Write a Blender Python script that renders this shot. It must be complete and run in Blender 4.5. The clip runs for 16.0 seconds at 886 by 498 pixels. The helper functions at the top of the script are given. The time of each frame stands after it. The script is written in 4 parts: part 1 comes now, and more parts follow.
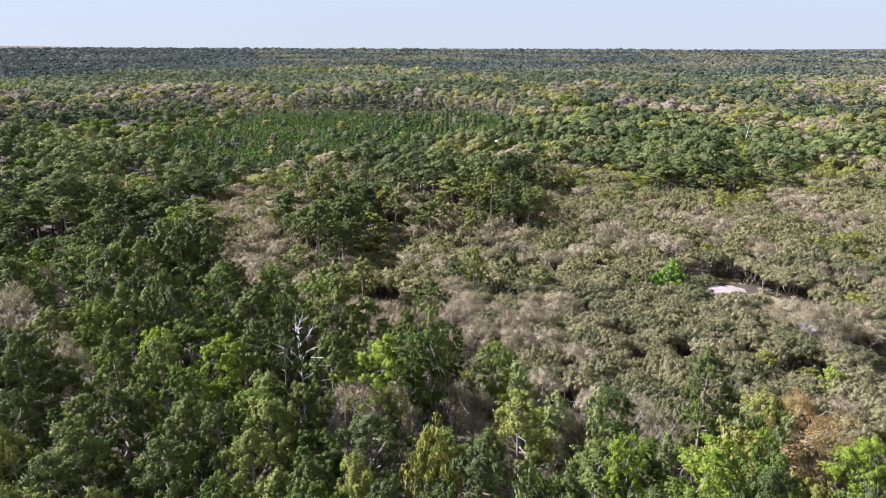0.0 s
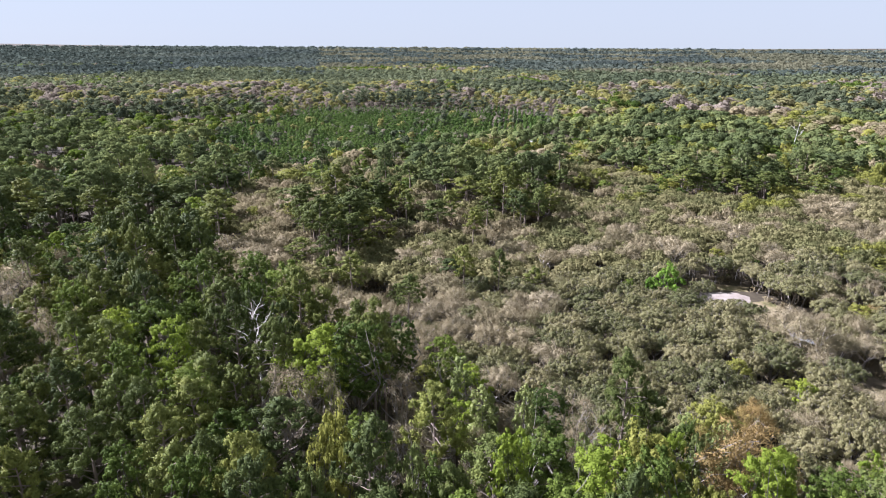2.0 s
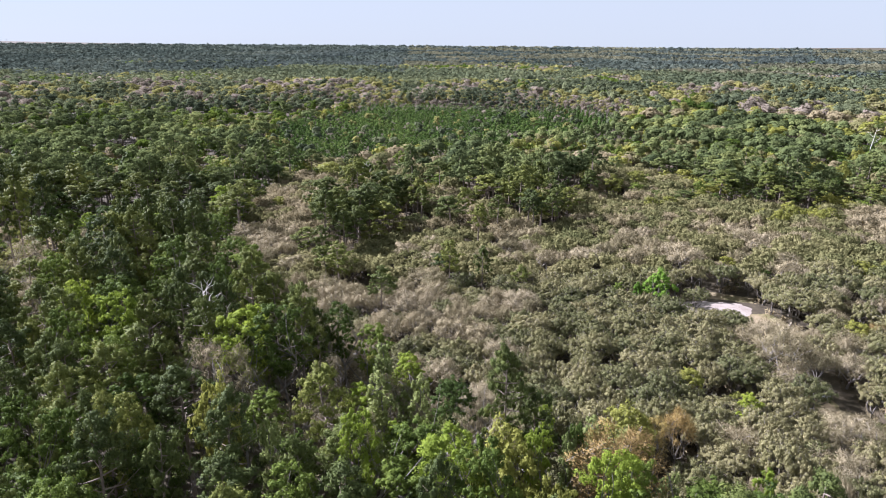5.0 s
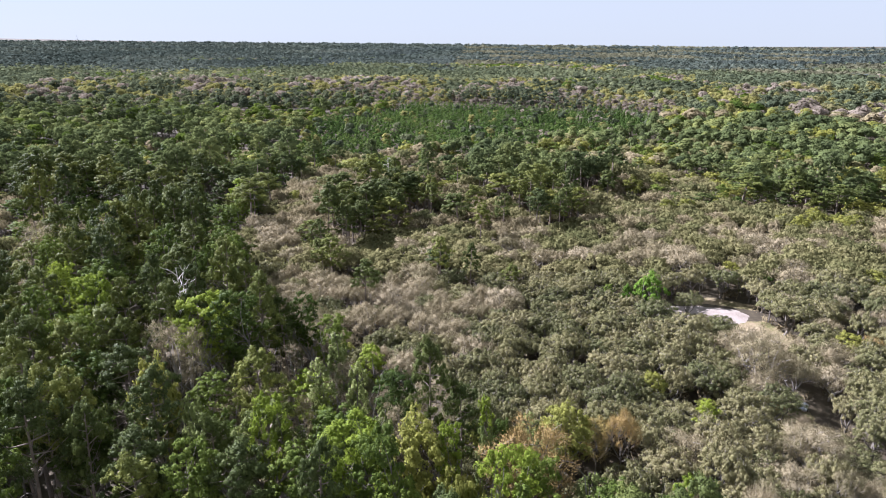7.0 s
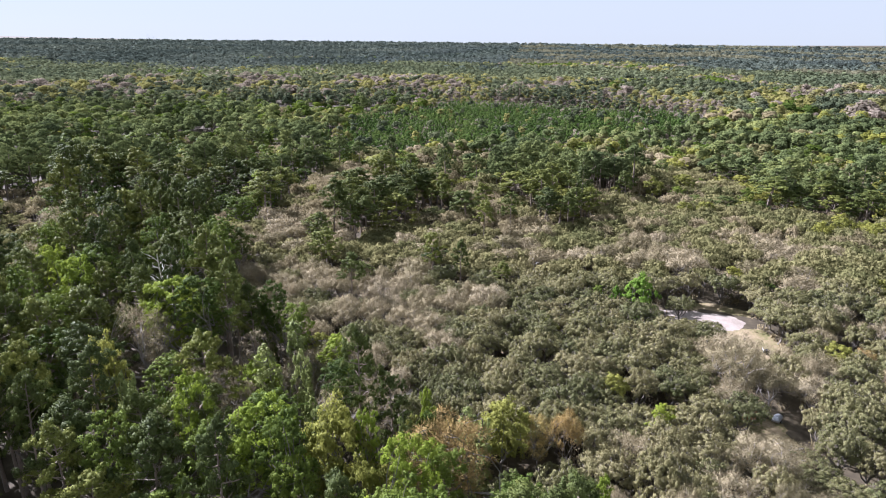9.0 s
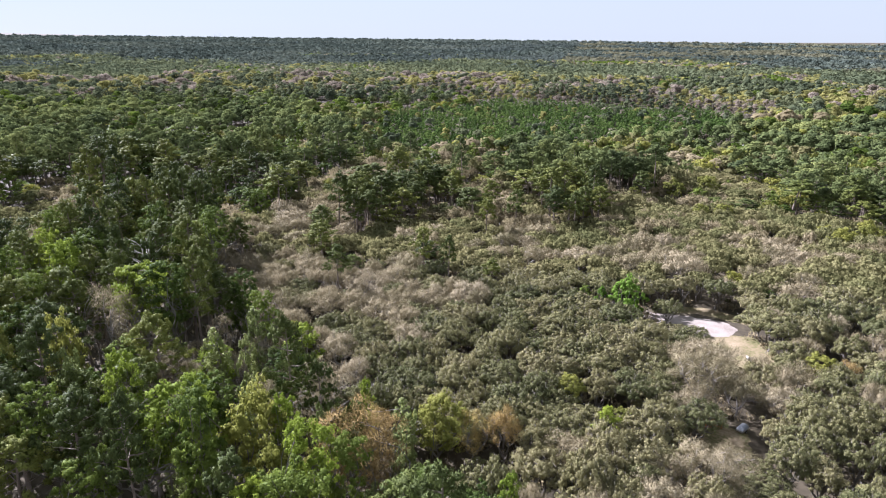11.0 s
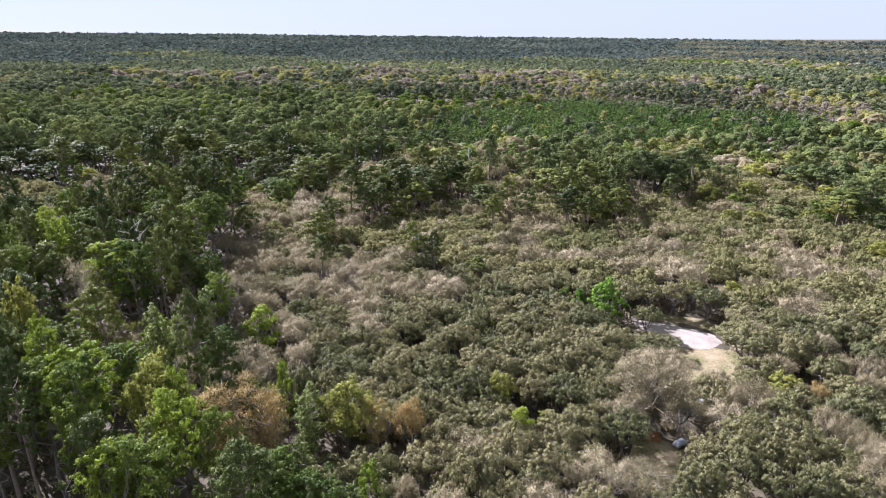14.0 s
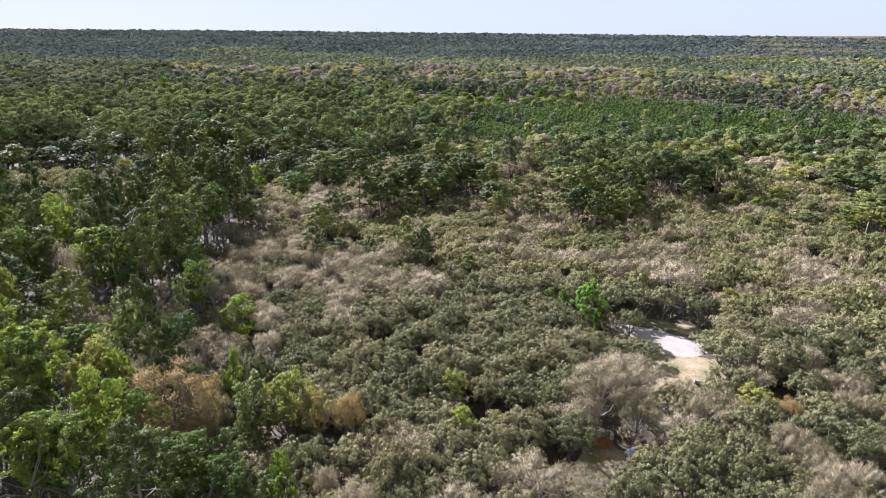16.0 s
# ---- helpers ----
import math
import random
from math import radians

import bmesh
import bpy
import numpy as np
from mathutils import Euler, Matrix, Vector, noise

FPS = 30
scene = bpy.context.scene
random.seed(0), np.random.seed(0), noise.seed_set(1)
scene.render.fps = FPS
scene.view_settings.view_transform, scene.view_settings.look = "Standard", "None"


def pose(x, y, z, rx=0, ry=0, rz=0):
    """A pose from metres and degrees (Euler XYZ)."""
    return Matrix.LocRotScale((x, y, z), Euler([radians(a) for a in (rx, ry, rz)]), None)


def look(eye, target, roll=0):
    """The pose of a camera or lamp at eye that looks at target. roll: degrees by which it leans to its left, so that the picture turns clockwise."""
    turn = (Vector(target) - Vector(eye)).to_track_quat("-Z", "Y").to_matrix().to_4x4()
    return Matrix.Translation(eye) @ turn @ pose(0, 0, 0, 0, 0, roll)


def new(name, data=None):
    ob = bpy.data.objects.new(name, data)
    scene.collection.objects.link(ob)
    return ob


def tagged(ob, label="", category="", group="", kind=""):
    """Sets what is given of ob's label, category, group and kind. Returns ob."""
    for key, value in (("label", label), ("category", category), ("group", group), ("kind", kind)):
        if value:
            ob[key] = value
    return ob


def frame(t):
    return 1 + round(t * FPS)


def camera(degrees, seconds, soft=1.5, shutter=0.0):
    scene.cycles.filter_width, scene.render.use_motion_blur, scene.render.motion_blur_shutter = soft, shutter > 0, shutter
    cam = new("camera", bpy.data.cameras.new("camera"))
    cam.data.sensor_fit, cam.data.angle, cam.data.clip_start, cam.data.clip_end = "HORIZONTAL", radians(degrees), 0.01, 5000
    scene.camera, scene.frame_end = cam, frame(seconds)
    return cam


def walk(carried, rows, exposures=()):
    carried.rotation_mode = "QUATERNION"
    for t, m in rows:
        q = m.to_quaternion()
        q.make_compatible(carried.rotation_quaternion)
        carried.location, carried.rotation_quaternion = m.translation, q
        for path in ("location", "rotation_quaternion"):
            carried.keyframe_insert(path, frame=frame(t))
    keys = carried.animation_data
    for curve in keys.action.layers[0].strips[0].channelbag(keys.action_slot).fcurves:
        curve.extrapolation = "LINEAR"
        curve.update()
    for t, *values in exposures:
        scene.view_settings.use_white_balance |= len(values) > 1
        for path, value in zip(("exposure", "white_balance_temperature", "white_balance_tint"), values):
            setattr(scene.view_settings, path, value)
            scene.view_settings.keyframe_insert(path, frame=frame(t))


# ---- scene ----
cam = camera(70.9, 16.0, soft=1.0)
METRES, EYE, TILT, LEAN, TURN = 150.0, 72.5, -2.35, 1.87, 0.0
ROWS = [
    (0.0, 0.0, 0.0, 0.0, 0.58, -15.73, -2.07),
    (0.5, 0.0325, -0.0029, 0.0008, 1.99, -15.81, -2.16),
    (1.0, 0.0644, -0.0051, 0.0017, 3.41, -15.86, -2.25),
    (1.5, 0.0962, -0.0066, 0.0025, 4.83, -15.93, -2.33),
    (2.0, 0.1278, -0.0072, 0.0034, 6.2, -16.02, -2.42),
    (2.5, 0.1591, -0.0072, 0.0042, 7.57, -16.1, -2.51),
    (3.0, 0.1905, -0.0063, 0.0051, 8.94, -16.17, -2.58),
    (3.5, 0.222, -0.0047, 0.0063, 10.29, -16.26, -2.64),
    (4.0, 0.2529, -0.0022, 0.0072, 11.63, -16.33, -2.7),
    (6.5, 0.4022, 0.0195, 0.013, 18.14, -16.75, -2.98),
    (7.0, 0.4309, 0.0266, 0.0139, 19.38, -16.85, -3.05),
    (7.5, 0.4596, 0.0344, 0.0147, 20.69, -16.93, -3.1),
    (8.0, 0.488, 0.0427, 0.0157, 21.98, -17.03, -3.15),
    (8.5, 0.5162, 0.0518, 0.0165, 23.27, -17.13, -3.22),
    (9.0, 0.5447, 0.0617, 0.0173, 24.54, -17.22, -3.26),
    (11.5, 0.6884, 0.1274, 0.0226, 31.25, -17.83, -3.41),
    (12.0, 0.717, 0.1433, 0.0237, 32.69, -17.93, -3.43),
    (12.5, 0.7451, 0.1603, 0.0249, 34.09, -18.04, -3.46),
    (13.0, 0.7726, 0.178, 0.0257, 35.49, -18.15, -3.46),
    (13.5, 0.7992, 0.196, 0.0268, 36.91, -18.25, -3.48),
    (14.0, 0.8249, 0.2147, 0.0283, 38.31, -18.38, -3.49),
    (14.5, 0.8494, 0.2345, 0.0292, 39.68, -18.5, -3.5),
    (15.0, 0.873, 0.2551, 0.0302, 41.07, -18.65, -3.52),
    (15.5, 0.8958, 0.2768, 0.0314, 42.41, -18.8, -3.53),
    (16.0, 0.9186, 0.2993, 0.033, 43.81, -18.95, -3.53),
]
walk(cam, [(t, pose(0, 0, EYE, TILT, LEAN, TURN) @ pose(METRES * x, METRES * y, METRES * z, 90 + pitch, roll, yaw)) for t, x, y, z, yaw, pitch, roll in ROWS],
     exposures=[(0.0, 1.93, 5480, 26), (8.0, 2.03, 5480, 26), (16.0, 2.07, 5480, 26)])

# ---- light ----
SUN_FROM, SUN_HIGH = Vector((-0.985, 0.17, 0)).normalized(), 36.0
world = bpy.data.worlds.new("sky")
world.use_nodes = True
scene.world = world
nt = world.node_tree
sky = nt.nodes.new("ShaderNodeTexSky")
sky.sky_type, sky.sun_disc = "NISHITA", False
sky.sun_elevation = radians(SUN_HIGH)
sky.sun_rotation = math.atan2(SUN_FROM.x, SUN_FROM.y)
sky.altitude, sky.air_density, sky.dust_density, sky.ozone_density = 50, 0.8, 0.3, 5.0
nt.nodes["Background"].inputs[1].default_value = 0.0315
pale = nt.nodes.new("ShaderNodeHueSaturation")
pale.inputs["Saturation"].default_value = 0.5
nt.links.new(sky.outputs[0], pale.inputs["Color"])
even = nt.nodes.new("ShaderNodeMix")
even.data_type = "RGBA"
even.inputs["Factor"].default_value = 0.85
even.inputs["B"].default_value = (5.95, 6.42, 5.95, 1)
nt.links.new(pale.outputs[0], even.inputs["A"])
nt.links.new(even.outputs["Result"], nt.nodes["Background"].inputs[0])
sun = new("sun", bpy.data.lights.new("sun", "SUN"))
sun.data.energy, sun.data.angle, sun.data.color = 5.0, radians(0.6), (1.0, 0.96, 0.90)
sun.matrix_world = look(Vector((0, 0, 300)) + SUN_FROM * 300, Vector((0, 0, 300)) - Vector((0, 0, 1)) * 300 * math.tan(radians(SUN_HIGH)))

# ---- materials ----
rng = np.random.default_rng(7)


def node_material(name):
    m = bpy.data.materials.new(name)
    m.use_nodes = True
    m.node_tree.nodes.clear()
    return m, m.node_tree.nodes, m.node_tree.links


def ramp(nodes, stops):
    r = nodes.new("ShaderNodeValToRGB")
    el = r.color_ramp.elements
    while len(el) < len(stops):
        el.new(0.5)
    for e, (p, c) in zip(el, stops):
        e.position, e.color = p, (*c, 1)
    return r


def leaf_material(name, dark, mid, light, glow=0.40, stuff=False, rough=0.6):
    """Foliage: each tree has its own tone, each leaf clump its own shade; light shines partly through the leaves."""
    m, n, l = node_material(name)
    if stuff:
        tree = n.new("ShaderNodeAttribute")
        tree.attribute_name = "tone"
        tone = tree.outputs["Fac"]
    else:
        tone = n.new("ShaderNodeObjectInfo").outputs["Random"]
    geo = n.new("ShaderNodeNewGeometry")
    mix = n.new("ShaderNodeMath")
    mix.operation = "MULTIPLY_ADD"
    mix.inputs[1].default_value = 0.55
    half = n.new("ShaderNodeMath")
    half.operation = "MULTIPLY_ADD"
    half.inputs[1].default_value = 0.16
    clump = n.new("ShaderNodeTexNoise")
    clump.inputs["Scale"].default_value, clump.inputs["Detail"].default_value = (0.16 if stuff else 0.55), 3
    spread = n.new("ShaderNodeMath")
    spread.operation = "MULTIPLY_ADD"
    spread.inputs[1].default_value, spread.inputs[2].default_value = 0.60, -0.155
    co = n.new("ShaderNodeTexCoord")
    l.new(co.outputs["Object"], clump.inputs["Vector"])
    l.new(clump.outputs[0], spread.inputs[0])
    l.new(geo.outputs["Random Per Island"], half.inputs[0])
    l.new(spread.outputs[0], half.inputs[2])
    l.new(tone, mix.inputs[0])
    l.new(half.outputs[0], mix.inputs[2])
    r = ramp(n, [(0.08, dark), (0.5, mid), (0.95, light)])
    l.new(mix.outputs[0], r.inputs[0])
    d = n.new("ShaderNodeBsdfPrincipled")
    d.inputs["Roughness"].default_value = rough
    d.inputs["Specular IOR Level"].default_value = 0.0 if stuff else 0.08
    t = n.new("ShaderNodeBsdfTranslucent")
    add = n.new("ShaderNodeMixShader")
    add.inputs[0].default_value = glow
    out = n.new("ShaderNodeOutputMaterial")
    l.new(r.outputs[0], d.inputs["Base Color"])
    l.new(r.outputs[0], t.inputs["Color"])
    l.new(d.outputs[0], add.inputs[1])
    l.new(t.outputs[0], add.inputs[2])
    l.new(add.outputs[0], out.inputs[0])
    return m


def rough_material(name, stops, scale, scale2, rough=0.9, bump=0.3, spec=0.2, metal=0.0):
    """A mottled surface: broad patches with fine grain over them, and a little relief."""
    m, n, l = node_material(name)
    co = n.new("ShaderNodeTexCoord")
    a, b = n.new("ShaderNodeTexNoise"), n.new("ShaderNodeTexNoise")
    a.inputs["Scale"].default_value, b.inputs["Scale"].default_value = scale, scale2
    a.inputs["Detail"].default_value, b.inputs["Detail"].default_value = 5, 6
    mx = n.new("ShaderNodeMath")
    mx.operation = "MULTIPLY_ADD"
    mx.inputs[1].default_value = 0.45
    hf = n.new("ShaderNodeMath")
    hf.operation = "MULTIPLY"
    hf.inputs[1].default_value = 0.55
    r = ramp(n, stops)
    d = n.new("ShaderNodeBsdfPrincipled")
    d.inputs["Roughness"].default_value, d.inputs["Specular IOR Level"].default_value, d.inputs["Metallic"].default_value = rough, spec, metal
    bp = n.new("ShaderNodeBump")
    bp.inputs["Strength"].default_value = bump
    bp.inputs["Distance"].default_value = 0.1
    out = n.new("ShaderNodeOutputMaterial")
    for x in (a, b):
        l.new(co.outputs["Object"], x.inputs["Vector"])
    l.new(a.outputs[0], hf.inputs[0])
    l.new(b.outputs[0], mx.inputs[0])
    l.new(hf.outputs[0], mx.inputs[2])
    l.new(mx.outputs[0], r.inputs[0])
    l.new(r.outputs[0], d.inputs["Base Color"])
    l.new(b.outputs[0], bp.inputs["Height"])
    l.new(bp.outputs[0], d.inputs["Normal"])
    l.new(d.outputs[0], out.inputs[0])
    return m


LEAVES = {
    # pine of the single trees: shade of the near woods put into the colour
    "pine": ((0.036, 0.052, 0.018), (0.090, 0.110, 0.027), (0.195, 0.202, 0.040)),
    "oak": ((0.082, 0.096, 0.038), (0.176, 0.168, 0.072), (0.245, 0.218, 0.106)),
    "broadleaf": ((0.036, 0.058, 0.014), (0.078, 0.112, 0.020), (0.155, 0.196, 0.030)),
    "fresh": ((0.125, 0.175, 0.022), (0.185, 0.240, 0.028), (0.265, 0.310, 0.038)),
    "lime": ((0.120, 0.132, 0.032), (0.195, 0.202, 0.044), (0.285, 0.278, 0.058)),
    "vine": ((0.090, 0.118, 0.040), (0.155, 0.186, 0.058), (0.225, 0.250, 0.078)),
    "russet": ((0.200, 0.142, 0.060), (0.265, 0.185, 0.066), (0.305, 0.245, 0.074)),
    "bare": ((0.140, 0.128, 0.064), (0.248, 0.208, 0.118), (0.350, 0.298, 0.190)),
    "cone": ((0.085, 0.160, 0.022), (0.130, 0.225, 0.030), (0.190, 0.290, 0.040)),
    "sapling": ((0.030, 0.054, 0.015), (0.058, 0.094, 0.024), (0.120, 0.160, 0.040)),
    "brush": ((0.160, 0.136, 0.074), (0.250, 0.206, 0.118), (0.340, 0.278, 0.160)),
    "bush": ((0.055, 0.064, 0.026), (0.095, 0.104, 0.040), (0.145, 0.148, 0.058)),
    # far_ foliage: distance haze put into the colour, bluer and greyer
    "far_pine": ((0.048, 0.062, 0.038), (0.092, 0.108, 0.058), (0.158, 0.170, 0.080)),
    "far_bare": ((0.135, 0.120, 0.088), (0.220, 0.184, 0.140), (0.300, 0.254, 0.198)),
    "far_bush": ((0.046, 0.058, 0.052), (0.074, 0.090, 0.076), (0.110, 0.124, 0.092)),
    # the same pine lightened for mid distance, stronger light put into the colour
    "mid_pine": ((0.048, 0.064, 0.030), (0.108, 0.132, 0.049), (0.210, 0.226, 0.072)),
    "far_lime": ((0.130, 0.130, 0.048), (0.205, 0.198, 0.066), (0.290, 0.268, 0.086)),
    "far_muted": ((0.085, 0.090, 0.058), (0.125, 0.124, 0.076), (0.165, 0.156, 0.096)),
    # pine for the horizon: the strongest haze put into a leaf colour
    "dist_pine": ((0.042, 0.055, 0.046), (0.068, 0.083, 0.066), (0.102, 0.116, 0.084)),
}
GLOW = {"pine": 0.16, "oak": 0.24, "bare": 0.24, "russet": 0.26, "broadleaf": 0.34, "fresh": 0.42, "lime": 0.40, "cone": 0.42}
LEAF = {k: leaf_material(k + "_foliage", *v, glow=GLOW.get(k, 0.32)) for k, v in LEAVES.items()}
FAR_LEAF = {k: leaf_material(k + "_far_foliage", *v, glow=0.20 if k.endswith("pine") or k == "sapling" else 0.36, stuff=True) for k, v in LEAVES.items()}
BARK = {
    "pine": rough_material("pine_bark", [(0.3, (0.10, 0.08, 0.06)), (0.7, (0.26, 0.21, 0.17))], 1.5, 14),
    "oak": rough_material("oak_bark", [(0.3, (0.07, 0.06, 0.05)), (0.7, (0.20, 0.18, 0.15))], 1.2, 12),
    "bare": rough_material("pale_grey_bark", [(0.3, (0.13, 0.115, 0.10)), (0.7, (0.30, 0.275, 0.245))], 1.2, 12),
    "dead": rough_material("weathered_deadwood", [(0.3, (0.36, 0.33, 0.29)), (0.7, (0.62, 0.58, 0.52))], 1.2, 12),
}
GROUND = rough_material("leaf_litter", [(0.3, (0.030, 0.025, 0.016)), (0.5, (0.060, 0.049, 0.030)), (0.72, (0.110, 0.090, 0.056))], 0.03, 0.6)
SAND = rough_material("pale_sand", [(0.3, (0.15, 0.122, 0.098)), (0.5, (0.24, 0.205, 0.172)), (0.75, (0.32, 0.284, 0.245))], 0.25, 2.5, bump=0.2)
TRACK = rough_material("tan_dirt", [(0.3, (0.22, 0.17, 0.12)), (0.55, (0.32, 0.26, 0.19)), (0.75, (0.40, 0.33, 0.25))], 0.25, 2.5, bump=0.2)
GRASS = rough_material("dry_grass", [(0.36, (0.08, 0.085, 0.028)), (0.46, (0.14, 0.122, 0.055)), (0.54, (0.195, 0.155, 0.088)), (0.66, (0.26, 0.205, 0.13))], 0.22, 1.6)


# ---- mesh helpers ----
def mesh_of(name, verts, faces, mats, index=None, tone=None, smooth=False, normals=None):
    me = bpy.data.meshes.new(name)
    if isinstance(faces, np.ndarray):
        k, n = faces.shape[1], len(faces)
        me.vertices.add(len(verts))
        me.vertices.foreach_set("co", np.asarray(verts, np.float32).ravel())
        me.loops.add(n * k)
        me.loops.foreach_set("vertex_index", faces.astype(np.int32).ravel())
        me.polygons.add(n)
        me.polygons.foreach_set("loop_start", np.arange(0, n * k, k, dtype=np.int32))
        me.update(calc_edges=True)
    else:
        me.from_pydata(np.asarray(verts).tolist(), [], faces)
    for m in mats:
        me.materials.append(m)
    if index is not None:
        me.polygons.foreach_set("material_index", index)
    if smooth:
        me.polygons.foreach_set("use_smooth", [True] * len(me.polygons))
    if tone is not None:
        at = me.attributes.new("tone", "FLOAT", "POINT")
        at.data.foreach_set("value", tone)
    me.update()
    if normals is not None:
        at = me.attributes.new("custom_normal", "FLOAT_VECTOR", "POINT")
        at.data.foreach_set("vector", np.asarray(normals, np.float32).ravel())
        me.update()
    return me


def part(name, data, parent, label=""):
    ob = new(name, data)
    ob.parent = parent
    return tagged(ob, label)


def unit(v):
    return v / np.maximum(np.linalg.norm(v, axis=-1, keepdims=True), 1e-6)


def tri_leaves(centre, normal, size, wide=0.7, jitter=0.7, lean=0.30):
    """Three-cornered leaf clumps, one for each centre, facing roughly along its normal; shaded as soft masses."""
    n = len(centre)
    nor = unit(normal + rng.normal(0, jitter, (n, 3)))
    nor *= np.where((nor * normal).sum(1, keepdims=True) < 0, -1, 1)
    t = unit(np.cross(nor, unit(rng.normal(0, 1, (n, 3)))))
    b = np.cross(nor, t)
    s = np.asarray(size).reshape(-1, 1) * rng.uniform(0.65, 1.3, (n, 1))
    v = np.stack([centre - t * s * 0.5 - b * s * wide * 0.5, centre + t * s * 0.6, centre - t * s * 0.4 + b * s * wide * 0.6], 1)
    soft_nor = unit(unit(normal) * (1 - lean) + nor * lean)
    return v.reshape(-1, 3), np.arange(3 * n).reshape(-1, 3), np.repeat(soft_nor, 3, 0)


def tube(points, radii, sides=6):
    """A tapered limb along a bent line."""
    p = np.asarray(points, float)
    k = len(p)
    d = unit(np.gradient(p, axis=0))
    a = unit(np.cross(d, np.array([0.31, 0.95, 0.07])))
    b = np.cross(d, a)
    ang = np.arange(sides) * 2 * np.pi / sides
    ring = p[:, None] + np.asarray(radii)[:, None, None] * (a[:, None] * np.cos(ang)[None, :, None] + b[:, None] * np.sin(ang)[None, :, None])
    f = []
    for i in range(k - 1):
        for j in range(sides):
            j2 = (j + 1) % sides
            f.append((i * sides + j, i * sides + j2, (i + 1) * sides + j2, (i + 1) * sides + j))
    f.append(tuple(range((k - 1) * sides, k * sides)))
    return ring.reshape(-1, 3), f


def limb(a, b, ra, rb, bend=0.12, steps=4, sides=5):
    a, b = np.asarray(a, float), np.asarray(b, float)
    u = np.linspace(0, 1, steps)[:, None]
    side = rng.normal(0, 1, 3) * bend * np.linalg.norm(b - a)
    return tube(a + (b - a) * u + side * np.sin(u * np.pi), ra + (rb - ra) * u[:, 0], sides)


def joined(pieces):
    """Several (verts, faces) or (verts, faces, normals) as one."""
    vs, fs, ns, o = [], [], [], 0
    flat = all(isinstance(p[1], np.ndarray) for p in pieces)
    for v, f, *n in pieces:
        vs.append(v)
        ns += n
        fs.extend([f + o] if flat else [tuple(int(i) + o for i in q) for q in f])
        o += len(v)
    fs = np.concatenate(fs) if flat else fs
    return (np.concatenate(vs), fs, np.concatenate(ns)) if ns else (np.concatenate(vs), fs)


def shell(centre, radius, n, low=-0.35):
    """n points and outward normals on a lumpy ellipsoid, mostly its upper side."""
    d = unit(rng.normal(0, 1, (n * 3, 3)))
    d = d[(d[:, 2] > low) | (rng.random(len(d)) < 0.15)][:n]
    r = rng.uniform(0.5, 1.15, (len(d), 1))
    return np.asarray(centre) + d * np.asarray(radius) * r, d


def twigs(base, way, length, width, out=None):
    """Thin upright slivers, the bare twigs of a crown."""
    n = len(base)
    way = unit(way)
    out = way if out is None else out
    side = unit(np.cross(way, unit(out + rng.normal(0, 0.6, (n, 3)))))
    side *= np.where((np.cross(side, way) * out).sum(1, keepdims=True) < 0, -1, 1)
    ln = np.asarray(length).reshape(-1, 1) * rng.uniform(0.6, 1.4, (n, 1))
    w = width * rng.uniform(0.7, 1.4, (n, 1))
    v = np.stack([base - side * w, base + side * w, base + way * ln + rng.normal(0, 0.12, (n, 3)) * ln], 1)
    return v.reshape(-1, 3), np.arange(3 * n).reshape(-1, 3), np.repeat(unit(out + 0.25 * way), 3, 0)


# ---- kinds of tree: each returns the meshes (trunk, crown) of one tree of its natural size; level 0 is the finest ----
def tufts(blobs, count, share):
    """Each lump broken up into smaller tufts over its upper and outer side."""
    out = []
    for c, r in blobs:
        r = np.asarray(r)
        p, d = shell(c, r * 0.85, count, -0.45)
        out += [(q, r * share * k) for q, k in zip(p, rng.uniform(0.65, 1.25, len(p)))]
    return out


def crown_of(blobs, per, size, low=-0.35, wide=0.75, jitter=0.5):
    c, d = zip(*[shell(b, r, per, low) for b, r in blobs])
    c, d = np.concatenate(c), np.concatenate(d)
    mid = c.mean(0) - (0, 0, 0.5)
    return tri_leaves(c, unit(d * 0.9 + unit(c - mid) * 0.5), np.full(len(c), size), wide, jitter)


def haze(blobs, per, length, width, up=0.5):
    """Fine twigs all over the lumps of a crown."""
    c, d = zip(*[shell(b, r, per, -0.6) for b, r in blobs])
    c, d = np.concatenate(c), np.concatenate(d)
    return twigs(c, d * 0.7 + (0, 0, up) + rng.normal(0, 0.55, c.shape), np.full(len(c), length), width, d)


